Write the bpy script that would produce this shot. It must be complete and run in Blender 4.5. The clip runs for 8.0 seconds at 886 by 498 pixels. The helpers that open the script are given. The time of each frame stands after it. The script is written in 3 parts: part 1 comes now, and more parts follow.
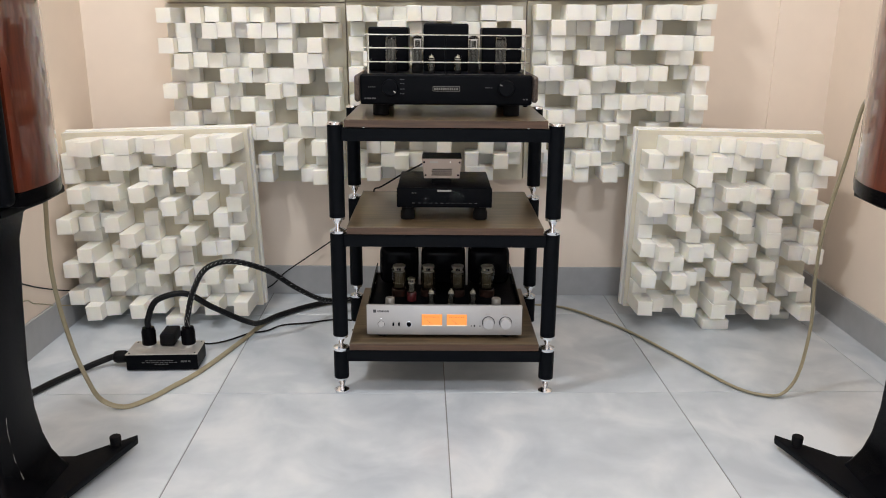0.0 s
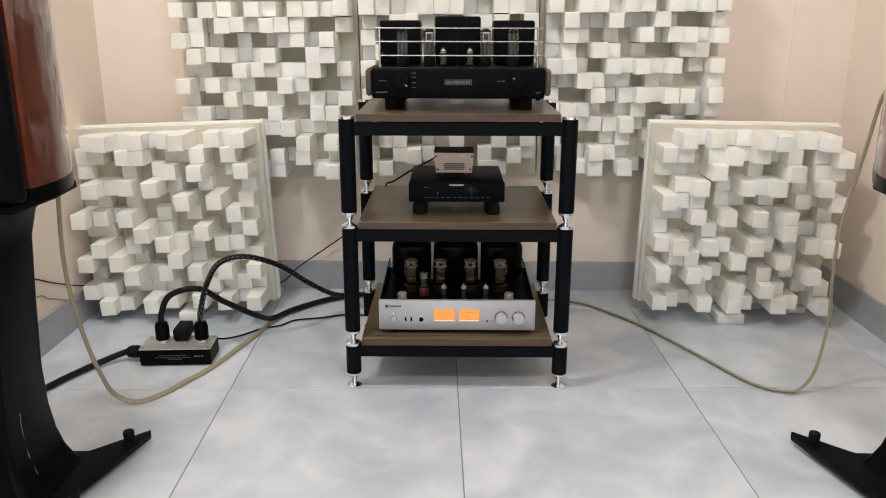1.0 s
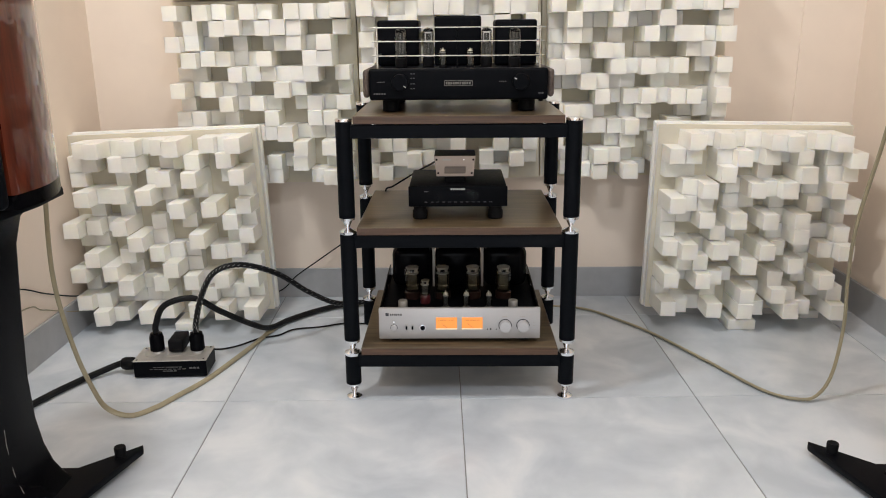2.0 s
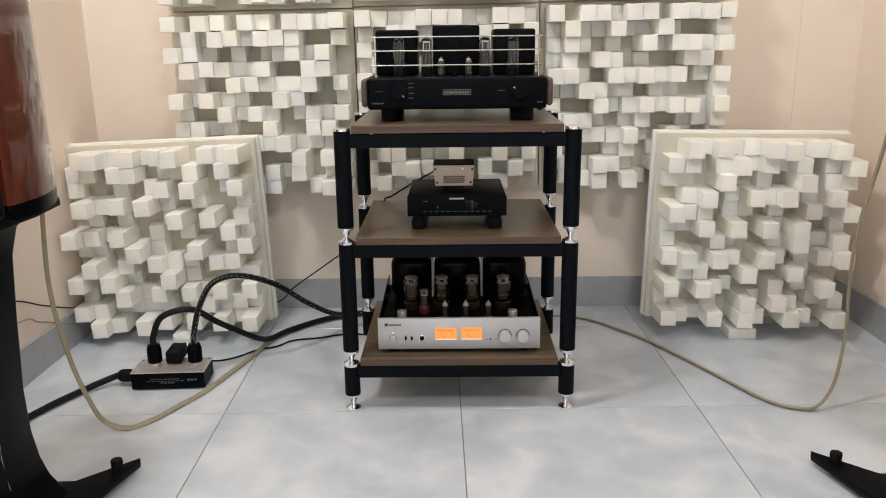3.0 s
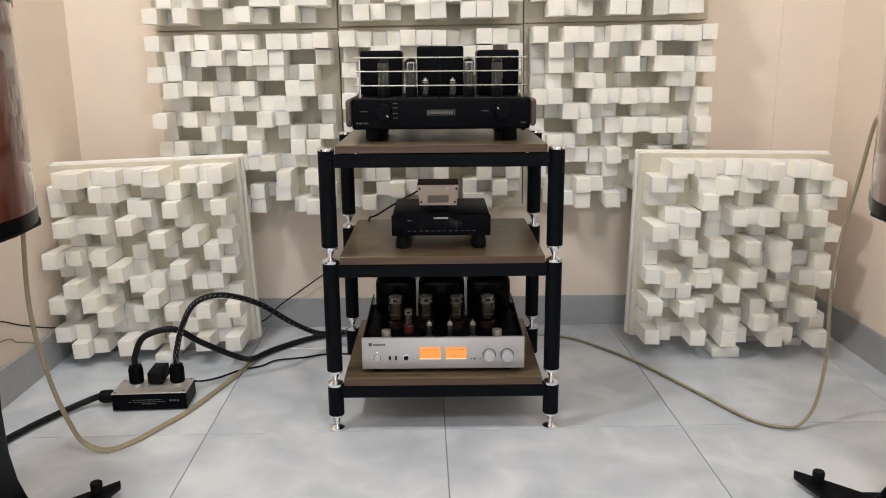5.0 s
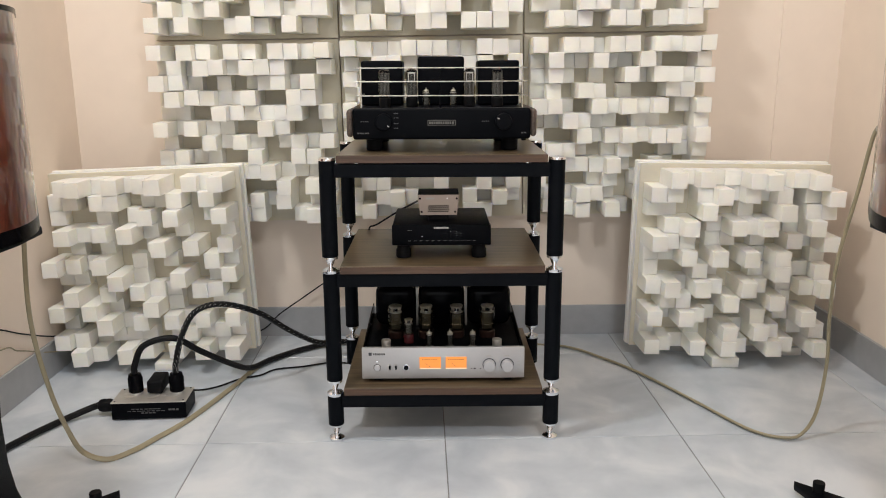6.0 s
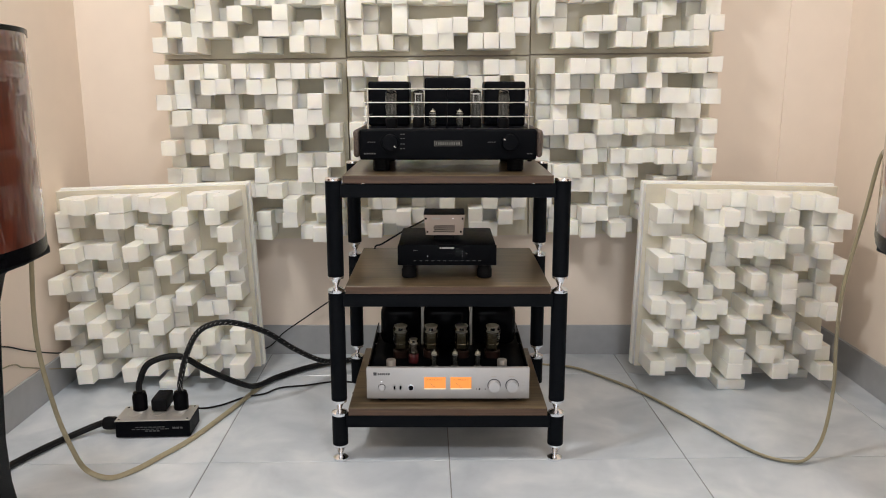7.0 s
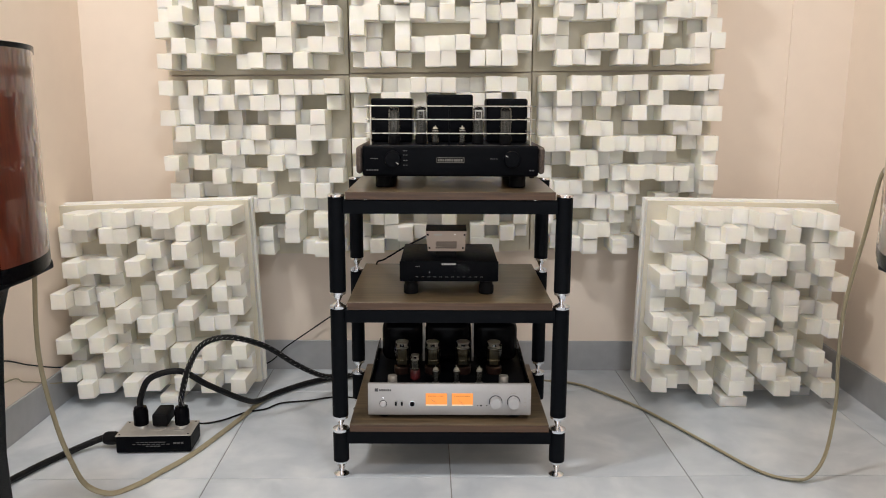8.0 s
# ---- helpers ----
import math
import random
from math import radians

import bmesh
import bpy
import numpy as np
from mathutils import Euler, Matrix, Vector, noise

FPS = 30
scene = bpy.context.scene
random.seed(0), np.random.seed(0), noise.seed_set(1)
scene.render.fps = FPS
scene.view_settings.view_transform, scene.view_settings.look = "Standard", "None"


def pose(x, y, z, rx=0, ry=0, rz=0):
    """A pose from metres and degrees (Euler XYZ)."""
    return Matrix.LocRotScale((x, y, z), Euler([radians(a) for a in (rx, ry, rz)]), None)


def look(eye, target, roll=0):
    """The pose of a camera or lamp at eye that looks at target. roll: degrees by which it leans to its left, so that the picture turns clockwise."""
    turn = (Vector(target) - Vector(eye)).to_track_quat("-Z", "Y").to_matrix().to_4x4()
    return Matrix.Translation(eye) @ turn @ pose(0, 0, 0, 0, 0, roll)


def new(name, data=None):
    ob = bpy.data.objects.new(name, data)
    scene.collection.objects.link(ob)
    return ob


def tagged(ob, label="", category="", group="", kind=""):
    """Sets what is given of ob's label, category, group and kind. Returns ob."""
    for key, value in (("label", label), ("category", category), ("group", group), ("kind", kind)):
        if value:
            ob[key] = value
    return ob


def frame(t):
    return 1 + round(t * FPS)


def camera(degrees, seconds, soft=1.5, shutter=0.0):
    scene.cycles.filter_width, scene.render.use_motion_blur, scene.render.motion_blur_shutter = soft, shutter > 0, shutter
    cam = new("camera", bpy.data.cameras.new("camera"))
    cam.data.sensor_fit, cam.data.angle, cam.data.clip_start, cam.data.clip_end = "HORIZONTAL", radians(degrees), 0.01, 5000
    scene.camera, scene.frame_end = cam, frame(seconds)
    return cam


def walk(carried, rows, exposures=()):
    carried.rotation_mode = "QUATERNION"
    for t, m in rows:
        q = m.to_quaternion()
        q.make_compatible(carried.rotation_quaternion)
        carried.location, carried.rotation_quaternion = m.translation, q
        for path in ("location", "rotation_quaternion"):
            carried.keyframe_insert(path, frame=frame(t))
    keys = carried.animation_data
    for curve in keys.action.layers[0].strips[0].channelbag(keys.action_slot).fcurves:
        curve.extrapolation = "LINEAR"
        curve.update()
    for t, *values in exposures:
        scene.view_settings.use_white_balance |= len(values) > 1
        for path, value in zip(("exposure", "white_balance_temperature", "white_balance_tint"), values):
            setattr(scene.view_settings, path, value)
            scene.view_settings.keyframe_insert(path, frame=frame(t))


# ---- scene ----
cam = camera(58.6, 8.0, soft=1.0)

PATH = [
    (0, (-0.026, -1.914, 0.932), (-0.009, 0.012, 0.393), 0.5),
    (0.5, (-0.023, -1.915, 0.934), (-0.029, 0.008, 0.382), 0.4),
    (1, (-0.021, -1.903, 0.93), (-0.04, 0.019, 0.377), 0.1),
    (1.5, (-0.015, -1.863, 0.92), (-0.042, 0.06, 0.372), -0.3),
    (3, (-0.017, -1.835, 0.906), (-0.042, 0.099, 0.396), -0.7),
    (3.5, (-0.013, -1.834, 0.907), (-0.03, 0.103, 0.408), -0.8),
    (4, (-0.015, -1.834, 0.912), (-0.019, 0.105, 0.423), -0.7),
    (4.5, (-0.012, -1.835, 0.909), (-0.006, 0.108, 0.433), -0.6),
    (6, (-0.016, -1.837, 0.915), (-0.002, 0.113, 0.468), -0.3),
    (6.5, (-0.018, -1.838, 0.919), (-0.008, 0.115, 0.49), -0.2),
    (7, (-0.018, -1.837, 0.924), (-0.016, 0.122, 0.518), 0.0),
    (7.5, (-0.02, -1.837, 0.927), (-0.021, 0.125, 0.542), 0.1),
    (8, (-0.02, -1.84, 0.93), (-0.021, 0.125, 0.559), 0.2),
]
walk(cam, [(t, look(eye, target, roll)) for t, eye, target, roll in PATH],
     [(0, 0.17, 6330, 10), (1.5, 0.16, 6400, 10), (4.5, 0.13, 6490, 10), (8, 0.11, 6530, 10)])

# ---------------------------------------------------------------- light
world = bpy.data.worlds.new("world")
scene.world = world
world.use_nodes = True
world.node_tree.nodes["Background"].inputs[0].default_value = (0.6, 0.7, 0.9, 1)
world.node_tree.nodes["Background"].inputs[1].default_value = 0.15


def lamp(name, m, sx, sy, power, colour):
    data = bpy.data.lights.new(name, "AREA")
    data.shape, data.size, data.size_y = "RECTANGLE", sx, sy
    data.energy, data.color = power, colour
    ob = new(name, data)
    ob.matrix_world = m
    return ob


# a small ceiling lamp near the panels, a wider ceiling light in the room, and daylight through the wide doorway behind the camera
lamp("corner_ceiling_lamp", look((-0.88, -0.62, 2.72), (0.6, 0.5, 0.5)), 0.24, 0.24, 23, (1.0, 0.985, 0.96))
lamp("ceiling_lamp", look((0.6, -2.2, 2.77), (0.5, -0.5, 0.3)), 0.5, 0.4, 31, (0.97, 0.985, 1.02))
lamp("doorway_daylight", look((-0.25, -4.22, 1.15), (0.0, 0.0, 0.7)), 1.55, 2.0, 18, (0.94, 0.975, 1.0))
scene.view_settings.exposure = 0.0


# ---------------------------------------------------------------- materials
def mat(name, colour, rough=0.5, metal=0.0, vary=0.08, scale=30.0, bump=0.0, bump_scale=200.0, coat=0.0, per_object=0.0, spec=0.5):
    """Principled material with two scales of noise in tone and roughness, and fine relief."""
    m = bpy.data.materials.new(name)
    m.use_nodes = True
    nt = m.node_tree
    n, l = nt.nodes, nt.links
    b = n["Principled BSDF"]
    b.inputs["Roughness"].default_value = rough
    b.inputs["Metallic"].default_value = metal
    b.inputs["Coat Weight"].default_value = coat
    b.inputs["Coat Roughness"].default_value = 0.06
    b.inputs["Specular IOR Level"].default_value = spec
    tc = n.new("ShaderNodeTexCoord")
    big = n.new("ShaderNodeTexNoise")
    big.inputs["Scale"].default_value = scale * 0.15
    big.inputs["Detail"].default_value = 4
    fine = n.new("ShaderNodeTexNoise")
    fine.inputs["Scale"].default_value = scale
    fine.inputs["Detail"].default_value = 5
    mixf = n.new("ShaderNodeMath")
    mixf.operation = "ADD"
    l.new(tc.outputs["Object"], big.inputs["Vector"])
    l.new(tc.outputs["Object"], fine.inputs["Vector"])
    l.new(big.outputs["Fac"], mixf.inputs[0])
    l.new(fine.outputs["Fac"], mixf.inputs[1])
    ramp = n.new("ShaderNodeMapRange")
    ramp.inputs["From Min"].default_value = 0.6
    ramp.inputs["From Max"].default_value = 1.4
    ramp.inputs["To Min"].default_value = 1 - vary
    ramp.inputs["To Max"].default_value = 1 + vary
    l.new(mixf.outputs[0], ramp.inputs["Value"])
    value = ramp.outputs[0]
    if per_object:
        info = n.new("ShaderNodeObjectInfo")
        r2 = n.new("ShaderNodeMapRange")
        r2.inputs["To Min"].default_value = 1 - per_object
        r2.inputs["To Max"].default_value = 1 + per_object
        l.new(info.outputs["Random"], r2.inputs["Value"])
        mul = n.new("ShaderNodeMath")
        mul.operation = "MULTIPLY"
        l.new(value, mul.inputs[0])
        l.new(r2.outputs[0], mul.inputs[1])
        value = mul.outputs[0]
    tint = n.new("ShaderNodeVectorMath")
    tint.operation = "SCALE"
    tint.inputs[0].default_value = colour
    l.new(value, tint.inputs["Scale"])
    l.new(tint.outputs[0], b.inputs["Base Color"])
    rr = n.new("ShaderNodeMapRange")
    rr.inputs["To Min"].default_value = max(rough * 0.8, 0.02)
    rr.inputs["To Max"].default_value = min(rough * 1.2, 1)
    l.new(fine.outputs["Fac"], rr.inputs["Value"])
    l.new(rr.outputs[0], b.inputs["Roughness"])
    if bump:
        nb = n.new("ShaderNodeTexNoise")
        nb.inputs["Scale"].default_value = bump_scale
        nb.inputs["Detail"].default_value = 4
        l.new(tc.outputs["Object"], nb.inputs["Vector"])
        bp = n.new("ShaderNodeBump")
        bp.inputs["Strength"].default_value = bump
        bp.inputs["Distance"].default_value = 0.002
        l.new(nb.outputs["Fac"], bp.inputs["Height"])
        l.new(bp.outputs[0], b.inputs["Normal"])
    return m


def wood(name, dark, light, axis, rough=0.4, coat=0.0, stretch=18.0, scale=5.0):
    """Wood with long grain along one axis (0, 1 or 2)."""
    m = bpy.data.materials.new(name)
    m.use_nodes = True
    n, l = m.node_tree.nodes, m.node_tree.links
    b = n["Principled BSDF"]
    b.inputs["Roughness"].default_value = rough
    b.inputs["Coat Weight"].default_value = coat
    b.inputs["Coat Roughness"].default_value = 0.025
    tc = n.new("ShaderNodeTexCoord")
    mp = n.new("ShaderNodeMapping")
    s = [stretch] * 3
    s[axis] = 1.2
    mp.inputs["Scale"].default_value = s
    l.new(tc.outputs["Object"], mp.inputs["Vector"])
    no = n.new("ShaderNodeTexNoise")
    no.inputs["Scale"].default_value = scale
    no.inputs["Detail"].default_value = 8
    no.inputs["Roughness"].default_value = 0.65
    no.inputs["Distortion"].default_value = 0.6
    l.new(mp.outputs[0], no.inputs["Vector"])
    cr = n.new("ShaderNodeValToRGB")
    cr.color_ramp.elements[0].position, cr.color_ramp.elements[1].position = 0.32, 0.68
    cr.color_ramp.elements[0].color = (*dark, 1)
    cr.color_ramp.elements[1].color = (*light, 1)
    l.new(no.outputs["Fac"], cr.inputs[0])
    l.new(cr.outputs[0], b.inputs["Base Color"])
    bp = n.new("ShaderNodeBump")
    bp.inputs["Strength"].default_value = 0.08
    bp.inputs["Distance"].default_value = 0.001
    l.new(no.outputs["Fac"], bp.inputs["Height"])
    l.new(bp.outputs[0], b.inputs["Normal"])
    return m


def marble_tile():
    """Polished pale blue-grey floor tile with soft cloudy veins, different on each tile."""
    m = bpy.data.materials.new("grey_marble_tile")
    m.use_nodes = True
    n, l = m.node_tree.nodes, m.node_tree.links
    b = n["Principled BSDF"]
    tc = n.new("ShaderNodeTexCoord")
    info = n.new("ShaderNodeObjectInfo")
    off = n.new("ShaderNodeVectorMath")
    off.operation = "SCALE"
    off.inputs[0].default_value = (7.0, 13.0, 5.0)
    l.new(info.outputs["Random"], off.inputs["Scale"])
    add = n.new("ShaderNodeVectorMath")
    add.operation = "ADD"
    l.new(tc.outputs["Object"], add.inputs[0])
    l.new(off.outputs[0], add.inputs[1])
    a = n.new("ShaderNodeTexNoise")
    a.inputs["Scale"].default_value = 5.0
    a.inputs["Detail"].default_value = 5
    a.inputs["Roughness"].default_value = 0.5
    a.inputs["Distortion"].default_value = 0.6
    l.new(add.outputs[0], a.inputs["Vector"])
    f = n.new("ShaderNodeTexNoise")
    f.inputs["Scale"].default_value = 11
    f.inputs["Detail"].default_value = 3
    l.new(add.outputs[0], f.inputs["Vector"])
    mix = n.new("ShaderNodeMath")
    mix.operation = "MULTIPLY_ADD"
    mix.inputs[1].default_value = 0.25
    l.new(f.outputs["Fac"], mix.inputs[0])
    l.new(a.outputs["Fac"], mix.inputs[2])
    cr = n.new("ShaderNodeValToRGB")
    e = cr.color_ramp.elements
    e[0].position, e[1].position = 0.45, 0.8
    e[0].color, e[1].color = (0.5, 0.55, 0.61, 1), (0.71, 0.745, 0.785, 1)
    mid = e.new(0.62)
    mid.color = (0.585, 0.635, 0.69, 1)
    l.new(mix.outputs[0], cr.inputs[0])
    l.new(cr.outputs[0], b.inputs["Base Color"])
    b.inputs["Roughness"].default_value = 0.24
    rr = n.new("ShaderNodeMapRange")
    rr.inputs["To Min"].default_value, rr.inputs["To Max"].default_value = 0.12, 0.24
    l.new(f.outputs["Fac"], rr.inputs["Value"])
    l.new(rr.outputs[0], b.inputs["Roughness"])
    return m


def emit(name, colour, strength):
    m = bpy.data.materials.new(name)
    m.use_nodes = True
    b = m.node_tree.nodes["Principled BSDF"]
    b.inputs["Base Color"].default_value = (*[c * 0.15 for c in colour], 1)
    b.inputs["Emission Color"].default_value = (*colour, 1)
    b.inputs["Emission Strength"].default_value = strength
    return m


def glass(name, colour, amount=0.16):
    """Thin-walled clear glass: see-through with a glossy coat."""
    m = bpy.data.materials.new(name)
    m.use_nodes = True
    n, l = m.node_tree.nodes, m.node_tree.links
    clear = n.new("ShaderNodeBsdfTransparent")
    clear.inputs[0].default_value = (*colour, 1)
    shine = n.new("ShaderNodeBsdfGlossy")
    shine.inputs["Roughness"].default_value = 0.04
    fr = n.new("ShaderNodeLayerWeight")
    fr.inputs["Blend"].default_value = 0.5
    edge = n.new("ShaderNodeMath")
    edge.operation = "POWER"
    edge.inputs[1].default_value = 3.5
    l.new(fr.outputs["Facing"], edge.inputs[0])
    gain = n.new("ShaderNodeMath")
    gain.operation = "MULTIPLY_ADD"
    gain.inputs[1].default_value, gain.inputs[2].default_value = 0.6, amount * 0.2
    l.new(edge.outputs[0], gain.inputs[0])
    mix = n.new("ShaderNodeMixShader")
    l.new(gain.outputs[0], mix.inputs[0])
    l.new(clear.outputs[0], mix.inputs[1])
    l.new(shine.outputs[0], mix.inputs[2])
    l.new(mix.outputs[0], n["Material Output"].inputs["Surface"])
    return m


M_WALL = mat("cream_wall_paint", (0.86, 0.748, 0.643), 0.75, vary=0.03, scale=14, bump=0.12, bump_scale=260)
M_CEIL = mat("white_ceiling_paint", (0.82, 0.8, 0.76), 0.8, vary=0.02, scale=10)
M_GROUT = mat("grey_grout", (0.24, 0.24, 0.24), 0.9, vary=0.15, scale=80)
M_TILE = marble_tile()
M_SKIRT = mat("grey_skirting_tile", (0.38, 0.39, 0.405), 0.35, vary=0.1, scale=25)
M_FOAM = mat("white_painted_foam", (0.915, 0.888, 0.815), 0.65, vary=0.03, scale=60, bump=0.25, bump_scale=350, per_object=0.03)
# same white foam, yellowed: the warm bounced shade of the recesses is in its colour
M_RECESS = mat("warm_recess_shade_foam", (0.86, 0.765, 0.56), 0.7, vary=0.04, scale=40, bump=0.25, bump_scale=300)
for foam in (M_FOAM, M_RECESS):
    shader = foam.node_tree.nodes["Principled BSDF"]
    shader.inputs["Subsurface Weight"].default_value = 0.5
    shader.inputs["Subsurface Radius"].default_value = (1.0, 0.85, 0.6)
    shader.inputs["Subsurface Scale"].default_value = 0.035
M_BLACK = mat("black_powder_coat", (0.0035, 0.0045, 0.0065), 0.5, vary=0.15, scale=300, bump=0.12, bump_scale=900, spec=0.07)
M_SATIN = mat("satin_black_metal", (0.003, 0.0035, 0.005), 0.42, vary=0.15, scale=120, spec=0.05)
M_GLOSSB = mat("gloss_black_lacquer", (0.003, 0.003, 0.004), 0.2, vary=0.1, scale=40, coat=0.01, spec=0.05)
M_RUBBER = mat("black_rubber", (0.006, 0.006, 0.007), 0.6, vary=0.2, scale=200, bump=0.2, spec=0.1)
M_CHROME = mat("polished_steel", (0.84, 0.86, 0.9), 0.13, 1.0, vary=0.05, scale=60)
M_BRASS = mat("champagne_rod", (0.6, 0.57, 0.5), 0.28, 1.0, vary=0.05, scale=60)
M_SILVER = mat("brushed_silver_aluminium", (0.54, 0.54, 0.55), 0.42, 0.55, vary=0.03, scale=160)
M_DULL = mat("dull_warm_silver", (0.52, 0.43, 0.365), 0.5, 0.3, vary=0.04, scale=160)
M_GREYMETAL = mat("grey_aluminium", (0.5, 0.48, 0.45), 0.45, 0.6, vary=0.05, scale=120)
M_PRINT = mat("grey_print", (0.09, 0.09, 0.093), 0.6, vary=0.02)
M_DARKPRINT = mat("dark_print", (0.06, 0.06, 0.07), 0.6, vary=0.02)
M_LOGO = mat("silver_logo_print", (0.55, 0.54, 0.52), 0.5, vary=0.02)
M_BOARD = wood("walnut_veneer", (0.058, 0.041, 0.022), (0.16, 0.113, 0.064), 0, 0.28, stretch=22, scale=4.0)
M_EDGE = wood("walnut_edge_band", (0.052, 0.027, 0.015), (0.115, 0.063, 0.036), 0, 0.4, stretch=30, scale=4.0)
M_CHEEK = wood("dark_walnut_cheek", (0.05, 0.035, 0.028), (0.13, 0.1, 0.085), 1, 0.4)
M_ROSE = wood("gloss_rosewood", (0.05, 0.008, 0.004), (0.16, 0.03, 0.011), 2, 0.3, 1.0, stretch=9, scale=4)
M_CABLE = mat("beige_cable_jacket", (0.33, 0.29, 0.19), 0.45, vary=0.12, scale=60)
M_BLACKCABLE = mat("black_cable_jacket", (0.006, 0.006, 0.007), 0.5, vary=0.2, scale=200, bump=0.3, bump_scale=700, spec=0.2)
M_FLECK = mat("white_thread_fleck", (0.24, 0.24, 0.23), 0.6)
M_GLASS = glass("tube_glass", (0.75, 0.74, 0.7))
M_GETTER = mat("getter_silver", (0.62, 0.6, 0.55), 0.16, 1.0, vary=0.3, scale=160)
# getter silver made paler and less metallic: reflected panel light is in the colour
M_CAPSILVER = mat("cap_silver_with_reflection", (0.6, 0.57, 0.5), 0.3, 0.35, vary=0.3, scale=200)
M_PLATE = mat("tube_plate_grey", (0.16, 0.158, 0.15), 0.4, 0.6, vary=0.6, scale=220)
M_OLIVE = mat("tube_plate_olive", (0.085, 0.07, 0.04), 0.38, 0.6, vary=0.9, scale=260)
M_DARKPLATE = mat("tube_plate_dark", (0.022, 0.021, 0.02), 0.4, 0.4, vary=0.5, scale=220)
M_NAME = mat("dim_nameplate", (0.17, 0.165, 0.15), 0.5, vary=0.05)
M_TUBEBASE = mat("brown_tube_base", (0.026, 0.012, 0.009), 0.3)
M_REDBASE = mat("red_tube_base", (0.075, 0.012, 0.015), 0.3, vary=0.5, scale=260)
M_AMBER = emit("amber_meter_glow", (1.0, 0.33, 0.07), 0.92)
M_METERSILL = emit("pale_meter_glow", (1.0, 0.75, 0.5), 0.85)
M_LED = emit("white_led", (0.9, 0.95, 1.0), 2.2)


# ---------------------------------------------------------------- mesh helpers
def box(bm, x0, x1, y0, y1, z0, z1, bevel=0.0, seg=2, m=None):
    vs = [bm.verts.new((x, y, z)) for x in (x0, x1) for y in (y0, y1) for z in (z0, z1)]
    fs = [bm.faces.new([vs[i] for i in f]) for f in ((0, 1, 3, 2), (4, 6, 7, 5), (0, 4, 5, 1), (2, 3, 7, 6), (0, 2, 6, 4), (1, 5, 7, 3))]
    if m:
        bmesh.ops.transform(bm, matrix=m, verts=vs)
    if bevel:
        es = {e for f in fs for e in f.edges}
        bmesh.ops.bevel(bm, geom=list(es), offset=bevel, segments=seg, affect="EDGES", profile=0.5)
    return bm


def lathe(bm, profile, m=None, seg=24):
    """Turns (radius, height) pairs round z; closes both ends."""
    rings = []
    for r, z in profile:
        rings.append([bm.verts.new((r * math.cos(2 * math.pi * i / seg), r * math.sin(2 * math.pi * i / seg), z)) for i in range(seg)])
    for a, b in zip(rings, rings[1:]):
        for i in range(seg):
            bm.faces.new((a[i], a[(i + 1) % seg], b[(i + 1) % seg], b[i]))
    bm.faces.new(list(reversed(rings[0])))
    bm.faces.new(rings[-1])
    if m:
        bmesh.ops.transform(bm, matrix=m, verts=[v for ring in rings for v in ring])
    return bm


def cyl(bm, r, length, m, bevel=0.0, seg=20):
    b = min(bevel, length * 0.4)
    prof = [(r, 0), (r, length)] if not b else [(r - b, 0), (r, b), (r, length - b), (r - b, length)]
    return lathe(bm, prof, m, seg)


def prism(bm, outline, z0, z1, bevel=0.0, m=None, seg=2):
    """Extrudes a counter-clockwise outline of (x, y) from z0 to z1."""
    lo = [bm.verts.new((x, y, z0)) for x, y in outline]
    hi = [bm.verts.new((x, y, z1)) for x, y in outline]
    k = len(outline)
    fs = [bm.faces.new((lo[i], lo[(i + 1) % k], hi[(i + 1) % k], hi[i])) for i in range(k)]
    top, bot = bm.faces.new(hi), bm.faces.new(list(reversed(lo)))
    vs = lo + hi
    if m:
        bmesh.ops.transform(bm, matrix=m, verts=vs)
    if bevel:
        bmesh.ops.bevel(bm, geom=list({e for f in (top, bot) for e in f.edges}), offset=bevel, segments=seg, affect="EDGES", profile=0.5)
    return bm


def smooth_path(points, per=8):
    """A Catmull-Rom line through the points."""
    p = [Vector(q) for q in points]
    p = [2 * p[0] - p[1], *p, 2 * p[-1] - p[-2]]
    out = []
    for i in range(1, len(p) - 2):
        a, b, c, d = p[i - 1:i + 3]
        for k in range(per):
            t = k / per
            out.append(0.5 * (2 * b + (c - a) * t + (2 * a - 5 * b + 4 * c - d) * t * t + (3 * b - a - 3 * c + d) * t ** 3))
    out.append(p[-2])
    return out


def sweep(bm, points, ra, rb=None, seg=10, per=8, up=(0, 0, 1)):
    """A cable along the points with an elliptic section: ra sideways, rb along the local up."""
    rb = rb or ra
    line = smooth_path(points, per)
    prev = None
    side = None
    for i, q in enumerate(line):
        d = (line[min(i + 1, len(line) - 1)] - line[max(i - 1, 0)]).normalized()
        if side is None:
            side = d.cross(Vector(up))
            if side.length < 0.05:
                side = d.cross(Vector((1, 0, 0)))
        else:
            side = side - d * side.dot(d)
        side.normalize()
        w = side.cross(d)
        ring = [bm.verts.new(q + side * ra * math.cos(2 * math.pi * k / seg) + w * rb * math.sin(2 * math.pi * k / seg)) for k in range(seg)]
        if prev:
            for k in range(seg):
                bm.faces.new((prev[k], prev[(k + 1) % seg], ring[(k + 1) % seg], ring[k]))
        else:
            bm.faces.new(list(reversed(ring)))
        prev = ring
    bm.faces.new(prev)
    return bm


def finish(bm, name, smooth=35):
    bmesh.ops.recalc_face_normals(bm, faces=bm.faces)
    me = bpy.data.meshes.new(name)
    bm.to_mesh(me)
    bm.free()
    if smooth:
        me.polygons.foreach_set("use_smooth", [True] * len(me.polygons))
        me.set_sharp_from_angle(angle=radians(smooth))
    return me


